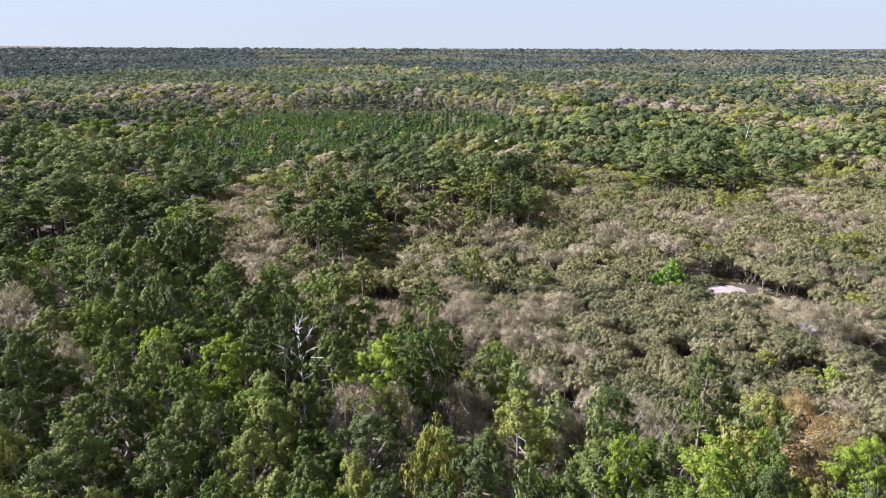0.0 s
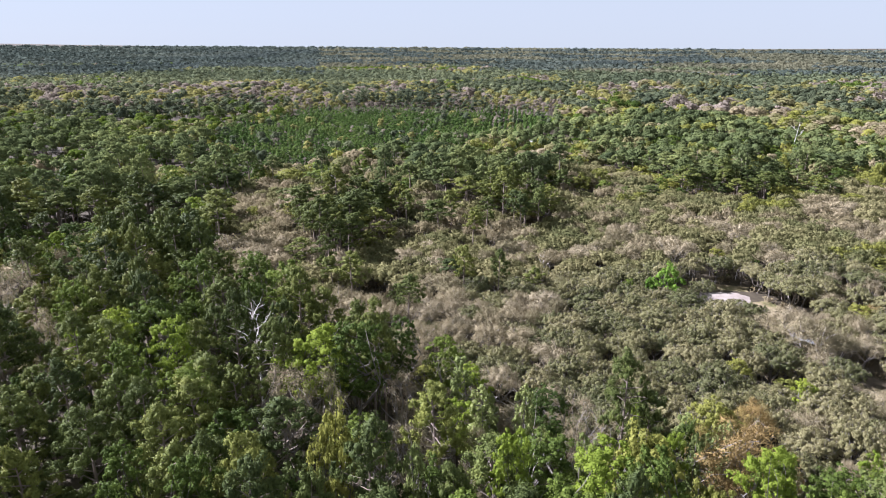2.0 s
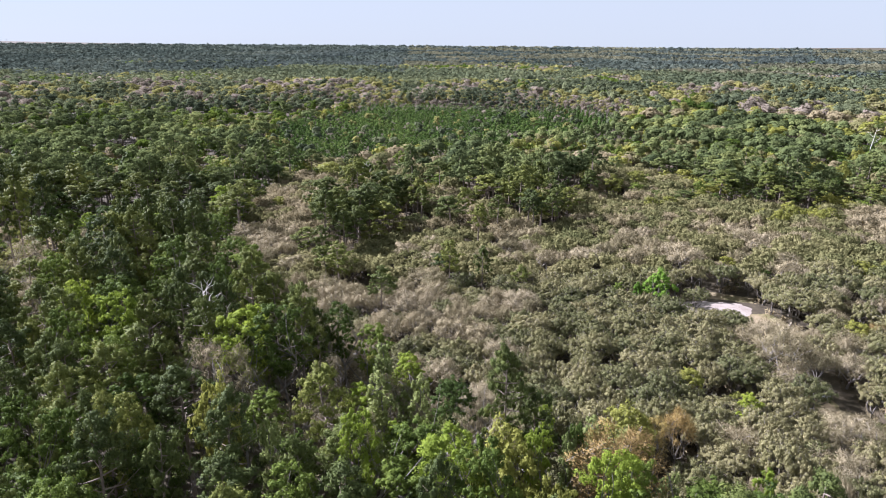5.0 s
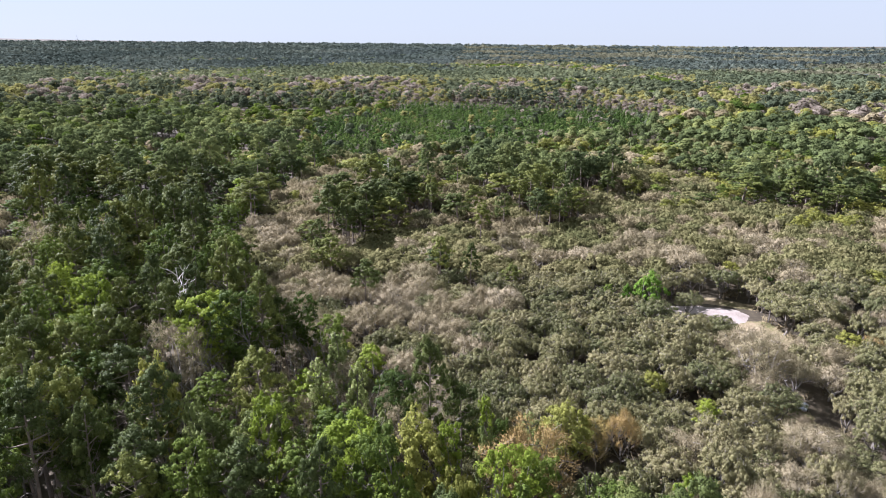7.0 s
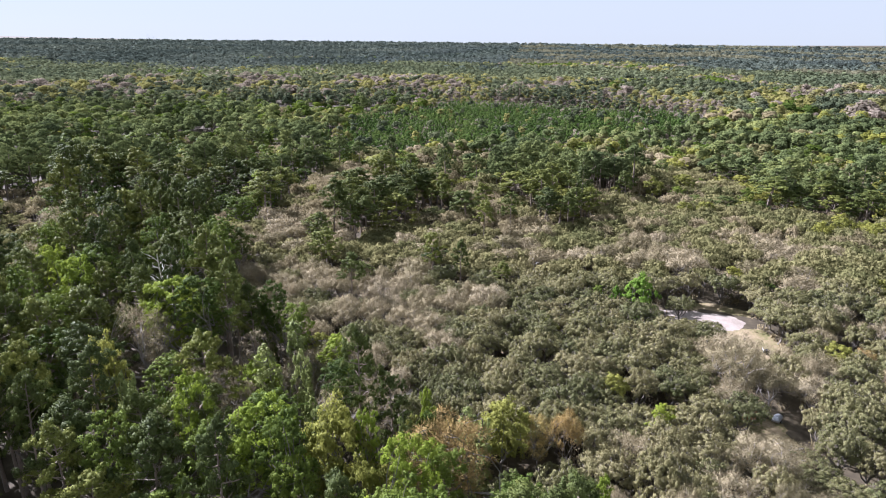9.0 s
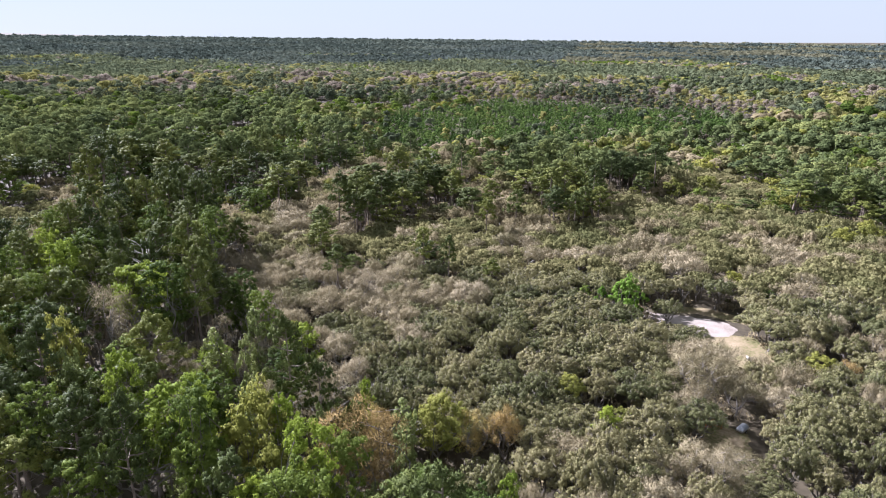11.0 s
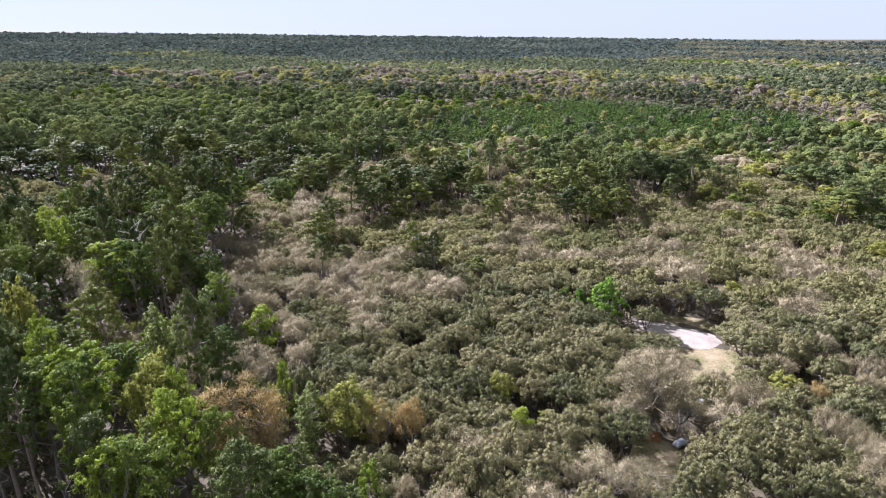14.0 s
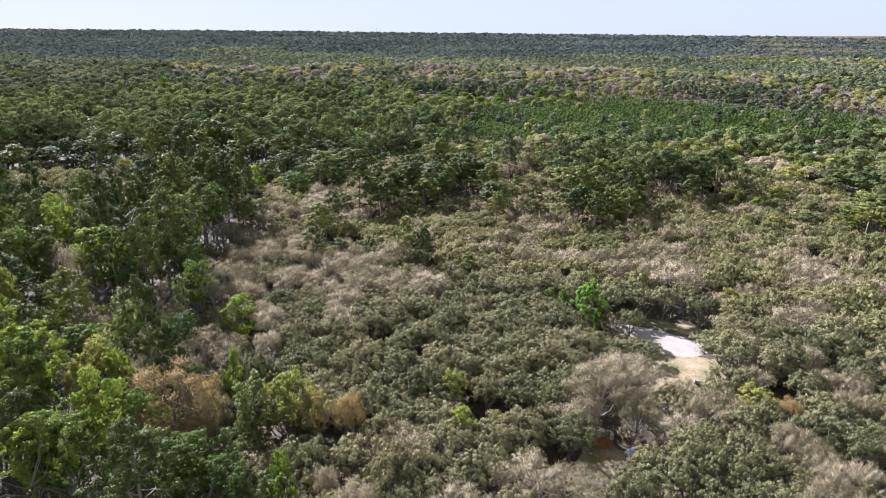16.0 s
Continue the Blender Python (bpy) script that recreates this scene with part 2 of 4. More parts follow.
def pine(level):
    h = 21.0
    lean = rng.normal(0, 0.5, 2)
    u = np.linspace(0, 1, (9, 6, 4)[level])
    line = np.stack([lean[0] * u ** 2 + 0.12 * np.sin(u * 5 + lean[1] * 9), lean[1] * u ** 2 + 0.12 * np.cos(u * 4), -0.3 + u * (h - 0.4)], 1)
    wood = [tube(line, 0.29 * (1 - u) ** 0.8 + 0.05, (8, 6, 4)[level])]
    blobs = []
    count = (22, 20, 17)[level]
    start = rng.uniform(0.40, 0.60) if level == 0 else rng.uniform(0.50, 0.66)
    for i in range(count):
        q = (i + rng.random()) / count
        z = h * (start + (0.97 - start) * q)
        base = np.array([np.interp(z, line[:, 2], line[:, 0]), np.interp(z, line[:, 2], line[:, 1]), z])
        ang = i * 2.4 + rng.normal(0, 0.4)
        ln = (3.9 * math.sin(math.pi * (0.36 + 0.60 * q)) + 0.3) * rng.uniform(0.6, 1.15)
        tip = base + np.array([math.cos(ang) * ln, math.sin(ang) * ln, ln * rng.uniform(0.05, 0.42)])
        if level == 0 or (level == 1 and i % 2 == 0):
            wood.append(limb(base, tip, 0.09, 0.03, 0.06, 3, 3))
        for w in (0.55, 0.8, 1.0):
            if w < 0.6 and rng.random() < 0.5:
                continue
            r = rng.uniform(0.7, 1.2)
            blobs.append((base + (tip - base) * w + rng.normal(0, 0.3, 3), (r, r, r * 0.85)))
    blobs.append((line[-1], (0.9, 0.9, 1.0)))
    return joined(wood), crown_of(tufts(blobs, (4, 3, 1)[level], (0.46, 0.55, 1.0)[level]), (58, 40, 44)[level], (0.30, 0.40, 0.52)[level], -0.5, (0.36, 0.5, 0.7)[level], 0.42)


def spread_wood(h, blobs, fork, thick, level, every=1):
    """A trunk that forks into limbs towards the lumps of the crown."""
    sides = (6, 5, 4)[level]
    wood = [limb((0, 0, -0.3), (rng.normal(0, 0.3), rng.normal(0, 0.3), fork), thick, thick * 0.75, 0.05, 3, sides)]
    top = wood[0][0][-sides:].mean(0)
    mains = []
    for i in range(5):
        a = i * 1.26 + rng.normal(0, 0.2)
        out = np.array([math.cos(a), math.sin(a), 0]) * h * rng.uniform(0.16, 0.3) + np.array([0, 0, fork + (h - fork) * rng.uniform(0.3, 0.5)])
        wood.append(limb(top, out, thick * 0.6, thick * 0.32, 0.12, 4 - level // 2, 4))
        mains.append(out)
    mains = np.array(mains)
    for c, r in blobs[::every]:
        m = mains[np.argmin(np.linalg.norm(mains - c, axis=1))]
        wood.append(limb(m, np.asarray(c) + (0, 0, r[2] * 0.5), thick * 0.3, 0.03, 0.14, 4 - level // 2, 3))
    return wood


def dome(count, radius, low, high, lump, flat=0.0):
    """Lumps over a broad dome."""
    out = []
    for i in range(count):
        q = (i + 0.5) / count
        rr = radius * math.sqrt(q) * rng.uniform(0.85, 1.08)
        a = i * 2.4 + rng.normal(0, 0.25)
        z = low + (high - low) * (flat + (1 - flat) * math.sqrt(max(0.0, 1 - (rr / radius / 1.12) ** 2))) * rng.uniform(0.78 - 0.25 * flat, 1.08)
        r = lump * rng.uniform(0.65, 1.25)
        out.append((np.array([math.cos(a) * rr, math.sin(a) * rr, z]), (r, r, r * 0.78)))
    return out


def oak(level):
    blobs = dome(52, 4.5, 1.9, 6.4, 1.0, 0.60)
    wood = spread_wood(7.0, blobs, 1.5, 0.32, level, (3, 6, 14)[level])
    leaf = crown_of(tufts(blobs, (5, 3, 1)[level], (0.46, 0.56, 1.0)[level]), (60, 40, 26)[level], (0.19, 0.28, 0.60)[level], -0.3, 0.75, 0.55)
    return joined(wood), leaf + haze(blobs, (16, 7, 2)[level], (0.6, 0.8, 1.2)[level], (0.020, 0.03, 0.06)[level], 0.3)


def bare(level):
    blobs = dome(26, 4.4, 2.2, 7.6, 1.3, 0.5)
    wood = spread_wood(8.0, blobs, 1.8, 0.26, level, (1, 1, 4)[level])
    tw = haze(blobs, (230, 110, 22)[level], (0.50, 0.65, 1.1)[level], (0.022, 0.034, 0.085)[level], 0.25)
    fluff = crown_of(blobs, (130, 60, 14)[level], (0.15, 0.25, 0.65)[level], -0.3)
    return joined(wood), joined([tw, fluff])


def broadleaf(level):
    h = 16.0
    blobs = []
    for i in range(28):
        q = (i + rng.random()) / 28
        z = h * (0.28 + 0.66 * q)
        rr = 3.8 * math.sin(math.pi * (0.20 + 0.72 * q)) * rng.uniform(0.45, 1.05)
        a = i * 2.4 + rng.normal(0, 0.5)
        r = rng.uniform(0.9, 1.6)
        blobs.append((np.array([math.cos(a) * rr, math.sin(a) * rr, z]), (r, r, r * 0.85)))
    wood = spread_wood(h, blobs, h * 0.3, 0.26, level, (2, 4, 9)[level])
    return joined(wood), crown_of(tufts(blobs, (8, 5, 1)[level], (0.36, 0.46, 1.0)[level]), (44, 30, 30)[level], (0.26, 0.37, 0.80)[level])


def lime(level):
    blobs = dome(22, 3.6, 3.6, 10.0, 1.25)
    blobs += [(b * (0.8, 0.8, 0.62), r) for b, r in blobs[4:14]]
    wood = spread_wood(10.5, blobs, 2.6, 0.22, level, (2, 4, 9)[level])
    return joined(wood), crown_of(tufts(blobs, (6, 4, 1)[level], (0.38, 0.48, 1.0)[level]), (44, 28, 24)[level], (0.24, 0.34, 0.75)[level])


def high_dome(count, radius, low, high, lump):
    """Lumps through a deep rounded crown."""
    out = []
    for i in range(count):
        q = (i + rng.random()) / count
        rr = radius * math.sin(math.pi * (0.16 + 0.70 * q)) * rng.uniform(0.35, 1.05)
        a = i * 2.4 + rng.normal(0, 0.5)
        r = lump * rng.uniform(0.65, 1.25)
        out.append((np.array([math.cos(a) * rr, math.sin(a) * rr, low + (high - low) * q]), (r, r, r * 0.8)))
    return out


def broadleaf_tall(level):
    blobs = high_dome(36, 5.0, 15.0, 26.5, 1.55)
    wood = spread_wood(27.0, blobs, 12.0, 0.32, level, (2, 4, 9)[level])
    return joined(wood), crown_of(tufts(blobs, (8, 5, 1)[level], (0.36, 0.46, 1.0)[level]), (46, 32, 30)[level], (0.27, 0.38, 0.80)[level])


def bare_tall(level):
    blobs = high_dome(30, 4.6, 10.0, 21.5, 1.3)
    wood = spread_wood(22.0, blobs, 8.0, 0.28, level, (1, 1, 4)[level])
    tw = haze(blobs, (190, 90, 20)[level], (0.6, 0.8, 1.3)[level], (0.022, 0.034, 0.08)[level], 0.6)
    return joined(wood), tw


def russet_tall(level):
    blobs = high_dome(32, 4.4, 9.0, 19.0, 1.3)
    wood = spread_wood(20.0, blobs, 7.5, 0.26, level, (1, 2, 5)[level])
    tw = haze(blobs, (150, 72, 18)[level], (0.55, 0.7, 1.1)[level], (0.022, 0.034, 0.075)[level], 0.4)
    return joined(wood), joined([tw, crown_of(blobs, (110, 52, 12)[level], (0.16, 0.24, 0.62)[level], -0.2)])


def vine(level):
    h = 15.0
    blobs = []
    for i in range(28):
        q = (i + rng.random()) / 28
        rr = (1.8 - 0.6 * q) * rng.uniform(0.3, 1.0)
        a = i * 2.4
        r = rng.uniform(0.65, 1.1)
        blobs.append((np.array([math.cos(a) * rr, math.sin(a) * rr, h * (0.10 + 0.87 * q)]), (r, r, r * 1.35)))
    wood = [limb((0, 0, -0.3), (0.2, 0.1, h), 0.22, 0.05, 0.03, 5, 5)]
    for i in range(7):
        z = h * rng.uniform(0.45, 0.9)
        a = rng.random() * 6.28
        wood.append(limb((0, 0, z), (math.cos(a) * 2.2, math.sin(a) * 2.2, z + 1.6), 0.07, 0.02, 0.1, 3, 3))
    return joined(wood), crown_of(tufts(blobs, (5, 4, 1)[level], (0.42, 0.5, 1.0)[level]), (46, 26, 22)[level], (0.24, 0.36, 0.75)[level], -0.8)


def russet(level):
    blobs = dome(26, 3.9, 3.6, 9.6, 1.3)
    wood = spread_wood(10.0, blobs, 2.6, 0.22, level, (1, 2, 5)[level])
    tw = haze(blobs, (150, 66, 16)[level], (0.5, 0.65, 1.1)[level], (0.022, 0.034, 0.075)[level], 0.3)
    return joined(wood), joined([tw, crown_of(blobs, (110, 52, 12)[level], (0.16, 0.25, 0.62)[level], -0.2)])


def cone(level):
    blobs = []
    for i in range(40):
        q = (i + rng.random()) / 40
        rr = 3.4 * math.sin(math.pi * (0.30 + 0.62 * q)) * rng.uniform(0.35, 1.0)
        a = i * 2.4 + rng.normal(0, 0.3)
        r = rng.uniform(0.5, 0.95)
        blobs.append((np.array([math.cos(a) * rr, math.sin(a) * rr, 1.2 + 8.4 * q]), (r, r, r * 1.25)))
    wood = []
    for i in range(5):
        a = i * 1.26
        wood.append(limb((0.2 * math.cos(a), 0.2 * math.sin(a), -0.3), (1.7 * math.cos(a), 1.7 * math.sin(a), 8.0), 0.13, 0.03, 0.05, 6, 6))
    return joined(wood), crown_of(tufts(blobs, 5, 0.45), (50, 34, 12)[level], (0.26, 0.32, 0.75)[level], -0.6)


TALL = {"fresh": 16.5, "fresh_tall": 28.0, "broadleaf_tall": 28.0, "bare_tall": 23.0, "russet_tall": 20.5, "pine": 21.5, "oak": 7.8, "bare": 8.8, "broadleaf": 16.5, "lime": 11.0, "vine": 15.5, "russet": 10.6, "cone": 10.2}
NATURAL = {"fresh": 4.6, "fresh_tall": 5.6, "broadleaf_tall": 5.6, "bare_tall": 5.2, "russet_tall": 5.0, "pine": 4.1, "oak": 5.6, "bare": 5.4, "broadleaf": 4.6, "lime": 4.4, "vine": 2.4, "russet": 4.8, "cone": 3.9}
TREE = {
    "fresh": ("broadleaf_tree", "bright yellow-green broadleaf tree in new spring leaf", "tree"),
    "fresh_tall": ("broadleaf_tree", "tall bright green broadleaf tree rising over dark pines", "tree"),
    "broadleaf_tall": ("broadleaf_tree", "tall dark green broadleaf tree with a deep rounded crown", "tree"),
    "bare_tall": ("leafless_tree", "tall leafless tree with pale upswept limbs", "bare tree"),
    "russet_tall": ("russet_tree", "tall budding tree with rust-orange new growth", "tree"),
    "pine": ("pine_tree", "tall pine with a bare trunk and tufted green crown", "pine"),
    "oak": ("oak_tree", "low spreading grey-green oak with a lumpy evergreen crown", "oak"),
    "bare": ("leafless_tree", "leafless grey-tan tree with a dense haze of fine twigs", "bare tree"),
    "broadleaf": ("broadleaf_tree", "mid-green broadleaf tree with an upright clumpy crown", "tree"),
    "lime": ("young_leaf_tree", "yellow-green tree in young spring leaf", "tree"),
    "vine": ("vine_covered_tree", "slim tree overgrown with hanging pale green vines", "tree"),
    "russet": ("russet_tree", "budding tree with rust-orange new growth on grey limbs", "tree"),
    "cone": ("vivid_green_tree", "vivid green upright tree in fresh leaf among grey scrub", "tree"),
}
MAKE = {"pine": pine, "oak": oak, "bare": bare, "fresh": broadleaf, "fresh_tall": broadleaf_tall, "broadleaf": broadleaf, "lime": lime, "vine": vine, "russet": russet, "cone": cone, "broadleaf_tall": broadleaf_tall, "bare_tall": bare_tall, "russet_tall": russet_tall}
BANK, SOFT = {}, {}
for kind, make in MAKE.items():
    for level in (0, 1, 2):
        for i in range(1 if kind == "cone" else 4):
            (tv, tf), got = make(level)
            cv, cf, cn, at = *got[:3], None
            if len(got) == 6:
                at = [0] * len(cf) + [1] * len(got[4])
                cv, cf, cn = joined([got[:3], got[3:]])
            bark = BARK[kind.split("_")[0] if kind.split("_")[0] in BARK else "oak"]
            t_me = mesh_of(kind + "_trunk", tv, tf, [bark])
            c_me = mesh_of(kind + "_crown", cv, cf, [LEAF[kind.replace("_tall", "")], bark], at, normals=cn)
            SOFT[c_me.name] = cn
            BANK.setdefault((kind, level), []).append((t_me, c_me))

COUNT = {}


def nearness(x, y):
    """How far a place lies from the strip over which the flight goes."""
    u = min(1.0, max(0.0, (x * 138 + y * 45) / (138 * 138 + 45 * 45)))
    return math.hypot(x - 138 * u, y - 45 * u)


def plant(kind, x, y, radius, tall, group):
    """One tree with its trunk at (x, y), its crown about radius wide and its height stretched by tall."""
    COUNT[kind] = COUNT.get(kind, 0) + 1
    if kind + "_tall" in TALL and tall * TALL[kind] > 0.68 * TALL[kind + "_tall"]:
        tall *= TALL[kind] / TALL[kind + "_tall"]
        kind += "_tall"
    name, label, cat = TREE[kind]
    d = nearness(x, y)
    bank = BANK[kind, 0 if d < 150 else (1 if d < 290 else 2)]
    t_me, c_me = bank[int(rng.integers(len(bank)))]
    ob = tagged(new(name), label, cat, group)
    s = radius / NATURAL[kind]
    ob.matrix_basis = pose(x, y, 0, 0, 0, float(rng.uniform(0, 360))) @ Matrix.Diagonal((s, s, tall, 1))
    part("trunk", t_me, ob)
    part("crown", c_me, ob)
    return ob


# ---- ground ----
def land(r):
    return 38.0 * (max(0.0, r - 1500.0) / 3300.0) ** 1.4


def ground_sheet():
    radii = [0, 30, 60, 100, 150, 220, 320, 480, 700, 1000, 1500, 1800, 2200, 2700, 3300, 4000, 4800, 6000, 9000]
    vs, fs, k = [(60, 120, 0)], [], 96
    for r in radii[1:]:
        for j in range(k):
            a = 2 * math.pi * j / k
            vs.append((60 + r * math.cos(a), 120 + r * math.sin(a), land(r)))
    for j in range(k):
        fs.append((0, 1 + j, 1 + (j + 1) % k))
    for i in range(len(radii) - 2):
        o, o2 = 1 + i * k, 1 + (i + 1) * k
        for j in range(k):
            fs.append((o + j, o2 + j, o2 + (j + 1) % k, o + (j + 1) % k))
    return tagged(new("ground", mesh_of("ground", vs, fs, [GROUND], smooth=True)), "brown leaf litter and dry undergrowth on flat woodland floor", "ground", kind="structure")


ground_sheet()


def patch(name, label, cat, outline, z, mat, rough=0.6):
    """A flat patch of other ground with an uneven edge, a little above the litter."""
    pts = []
    n = len(outline)
    for i in range(n):
        a, b = Vector(outline[i]), Vector(outline[(i + 1) % n])
        steps = max(2, int((b - a).length / 0.7))
        for k in range(steps):
            p = a.lerp(b, k / steps)
            pts.append((p.x + rng.normal(0, rough * 0.35), p.y + rng.normal(0, rough * 0.35)))
    bm = bmesh.new()
    f = bm.faces.new([bm.verts.new((x, y, z)) for x, y in pts])
    bmesh.ops.triangulate(bm, faces=[f])
    me = bpy.data.meshes.new(name)
    bm.to_mesh(me)
    bm.free()
    me.materials.append(mat)
    return tagged(new(name, me), label, cat, kind="structure")


patch("dry_grass", "tan and olive dry grass of the clearing", "grass", [(80, 172), (88, 178), (97, 181), (102, 173), (107, 163), (101, 156), (94, 151), (90, 157), (86, 165)], 0.012, GRASS)
patch("dry_grass", "tan dry grass verge beside the sand track", "grass", [(74, 185), (82, 188.5), (94, 188), (96, 192), (84, 194), (74, 190)], 0.012, GRASS)
patch("dry_grass", "yellow-olive grass opening between the oaks", "grass", [(89, 136), (94, 136), (100, 135), (101, 128), (101, 120), (95, 121), (92, 129)], 0.012, GRASS)
patch("sand_track", "pale sand track through the oak scrub", "road", [(52, 182), (62, 181), (70, 178.5), (78, 175.5), (85, 174.5), (90, 176.5), (92.5, 180), (93, 184), (90, 186.5), (86, 186.5), (80, 185.5), (72, 183), (62, 185), (52, 185)], 0.03, SAND)
patch("dirt_track", "tan dirt track through the tall pine woods", "road", [(-210, 134), (-188, 138), (-158, 144), (-129, 148), (-110, 150), (-110, 153), (-130, 151.5), (-158, 147.5), (-188, 142), (-210, 138)], 0.03, TRACK)

# ---- where each kind of tree grows ----
EDGE_Y = [0, 50, 60, 70, 78, 84, 92, 104, 111, 119, 124, 136, 148, 159, 190, 224, 300, 356, 420, 516, 600, 3000]
EDGE_X = [110, 92, 80, 64, 50, 36, 20, 4, -4, -18, -26, -46, -58, -70, -78, -92, -112, -135, -165, -212, -225, -225]


def inside(x, y, poly):
    hit = False
    for (x1, y1), (x2, y2) in zip(poly, poly[1:] + poly[:1]):
        if (y1 > y) != (y2 > y) and x < (x2 - x1) * (y - y1) / (y2 - y1) + x1:
            hit = not hit
    return hit


PLANTATION = [(-215, 480), (-190, 645), (-60, 662), (40, 660), (62, 600), (46, 500), (2, 436), (-52, 392), (-98, 340), (-122, 318), (-160, 350), (-185, 410)]
PINE_STAND = [(-165, 672), (-55, 680), (-50, 745), (-175, 735)]
MID_PINES = [(-78, 275), (30, 320), (60, 290), (45, 262), (30, 240), (8, 232), (-20, 214), (-32, 194), (-48, 178), (-60, 205), (-66, 240)]
OAK_WOOD = [(22, 138), (58, 156), (74, 152), (84, 130), (120, 130), (118, 108), (76, 82), (44, 96), (24, 114)]
TAN = [(-92, 226), (-66, 158), (-44, 130), (-18, 106), (20, 100), (30, 128), (36, 165), (84, 200), (62, 285), (45, 262), (30, 240), (8, 232), (-20, 214), (-32, 194), (-48, 178), (-60, 205)]
LOW = [[(66, 182), (68, 160), (80, 148), (98, 136), (112, 148), (112, 164), (99, 182)]]
LOW_GROUND = [[(66, 176), (72, 164), (84, 157), (92, 167), (86, 173), (76, 175)], [(94, 120), (104, 119), (112, 105), (102, 104)], [(-935, 590), (-782, 505), (-690, 590), (-770, 660), (-860, 690)]]
ROADSIDE = [(-215, 90), (-95, 92), (-70, 118), (-92, 148), (-215, 136)]
OPEN = [
    [(84, 172), (77, 176), (72, 179), (68, 185), (72, 186), (74, 190), (84, 194), (95, 192), (94, 184), (92.5, 178), (105, 163), (102, 155), (94, 150), (88, 157)],
    [(88, 137), (94, 137), (102, 137), (103, 126), (102, 119), (95, 119), (91, 128)],
    [(-210, 133), (-158, 143), (-110, 149), (-110, 154), (-158, 149), (-210, 139)],
    [(-900, 580), (-850, 580), (-840, 610), (-920, 662), (-935, 630)],
    [(-815, 618), (-785, 618), (-785, 645), (-815, 645)],
    [(-568, 885), (-535, 885), (-535, 912), (-568, 912)],
    [(30, 464), (52, 464), (80, 474), (80, 492), (60, 492), (30, 486)],
    [(-610, 945), (-578, 945), (-578, 975), (-610, 975)],
    [(-25, 162), (-12, 163), (-12, 169), (-25, 169)],
    [(25, 229), (36, 229), (36, 238), (25, 238)],
]


def soft(x, y, size, seed=0.0):
    return noise.noise((x / size + seed, y / size - seed, seed))


def kinds_at(x, y):
    """The mix of trees at a place, and how far they stand apart."""
    tall = x < np.interp(y, EDGE_Y, EDGE_X)
    far = math.hypot(x - 60, y - 60)
    if inside(x, y, PLANTATION):
        return "sapling", None, 0
    if inside(x, y, PINE_STAND):
        return "stand", {"pine": 1.0}, 6.5
    if far > 700 or (far > 480 and not tall):
        if x < -300 and y < 250 - 0.25 * x:
            return "far", {"pine": 0.78, "broadleaf": 0.10, "oak": 0.06, "lime": 0.06}, 22
        if x < -330 and y < 1050:
            return "far", {"pine": 0.26, "lime": 0.32, "bare": 0.42}, 23
        if x > 150:
            return "far", {"pine": 0.34, "lime": 0.22, "oak": 0.22, "bare": 0.22}, 22
        if -330 < x < 75 and 620 < y < 760:
            return "belt", {"pine": 0.34, "lime": 0.32, "bare": 0.34}, 11
        if x < -0.45 * y and y > 700:
            return "far", {"pine": 0.60, "lime": 0.20, "bare": 0.20}, 22
        return "far", {"pine": 0.34, "broadleaf": 0.06, "lime": 0.36, "bare": 0.24}, 22
    v = soft(x, y, 45, 1.3)
    u = soft(x, y, 60, 9.4)
    if tall:
        if y < 165 and x > -130:
            return "lush", {"pine": 0.52, "broadleaf": 0.18, "vine": 0.07, "oak": 0.10, "bare": 0.10, "lime": 0.03}, 10.0
        return "wood", {"pine": 0.50 - 0.6 * u, "broadleaf": 0.16 + 0.2 * u, "bare": 0.12 + 0.2 * u, "lime": 0.08 + 0.2 * u, "oak": 0.14}, 12.5
    if inside(x, y, MID_PINES):
        return "pines", {"pine": 0.34, "bare": 0.36, "oak": 0.26, "lime": 0.04}, 9.4
    if inside(x, y, TAN):
        return "tan", {"bare": 0.44, "oak": 0.56}, 6.6
    if y < 98 and x < 88:
        return "edge", {"broadleaf": 0.18, "vine": 0.12, "oak": 0.50, "lime": 0.15, "bare": 0.05}, 5.6
    if y > 290:
        return "mixed", {"pine": 0.38 - 0.4 * u, "oak": 0.28, "broadleaf": 0.12, "lime": 0.08 + 0.2 * u, "bare": 0.14 + 0.3 * u}, 12.0
    if y > 205 or x > 125:
        return "scrub", {"oak": 0.52 - 0.4 * v, "bare": 0.42 + 0.4 * v, "lime": 0.06}, 7.2
    if inside(x, y, OAK_WOOD):
        return "scrub", {"oak": 0.86 - 0.3 * v, "bare": 0.12 + 0.3 * v, "lime": 0.02}, 6.4
    return "scrub", {"oak": 0.56 - 0.3 * v, "bare": 0.34 + 0.3 * v, "lime": 0.06, "broadleaf": 0.04}, 6.6


CELL = {}


def free(x, y, r):
    """Whether a crown of radius r has room at (x, y); if so the room is taken."""
    gx, gy = int(x // 14), int(y // 14)
    for i in range(gx - 1, gx + 2):
        for j in range(gy - 1, gy + 2):
            for x2, y2, r2 in CELL.get((i, j), ()):
                if (x - x2) ** 2 + (y - y2) ** 2 < (0.5 * (r + r2)) ** 2:
                    return False
    CELL.setdefault((gx, gy), []).append((x, y, r))
    return True


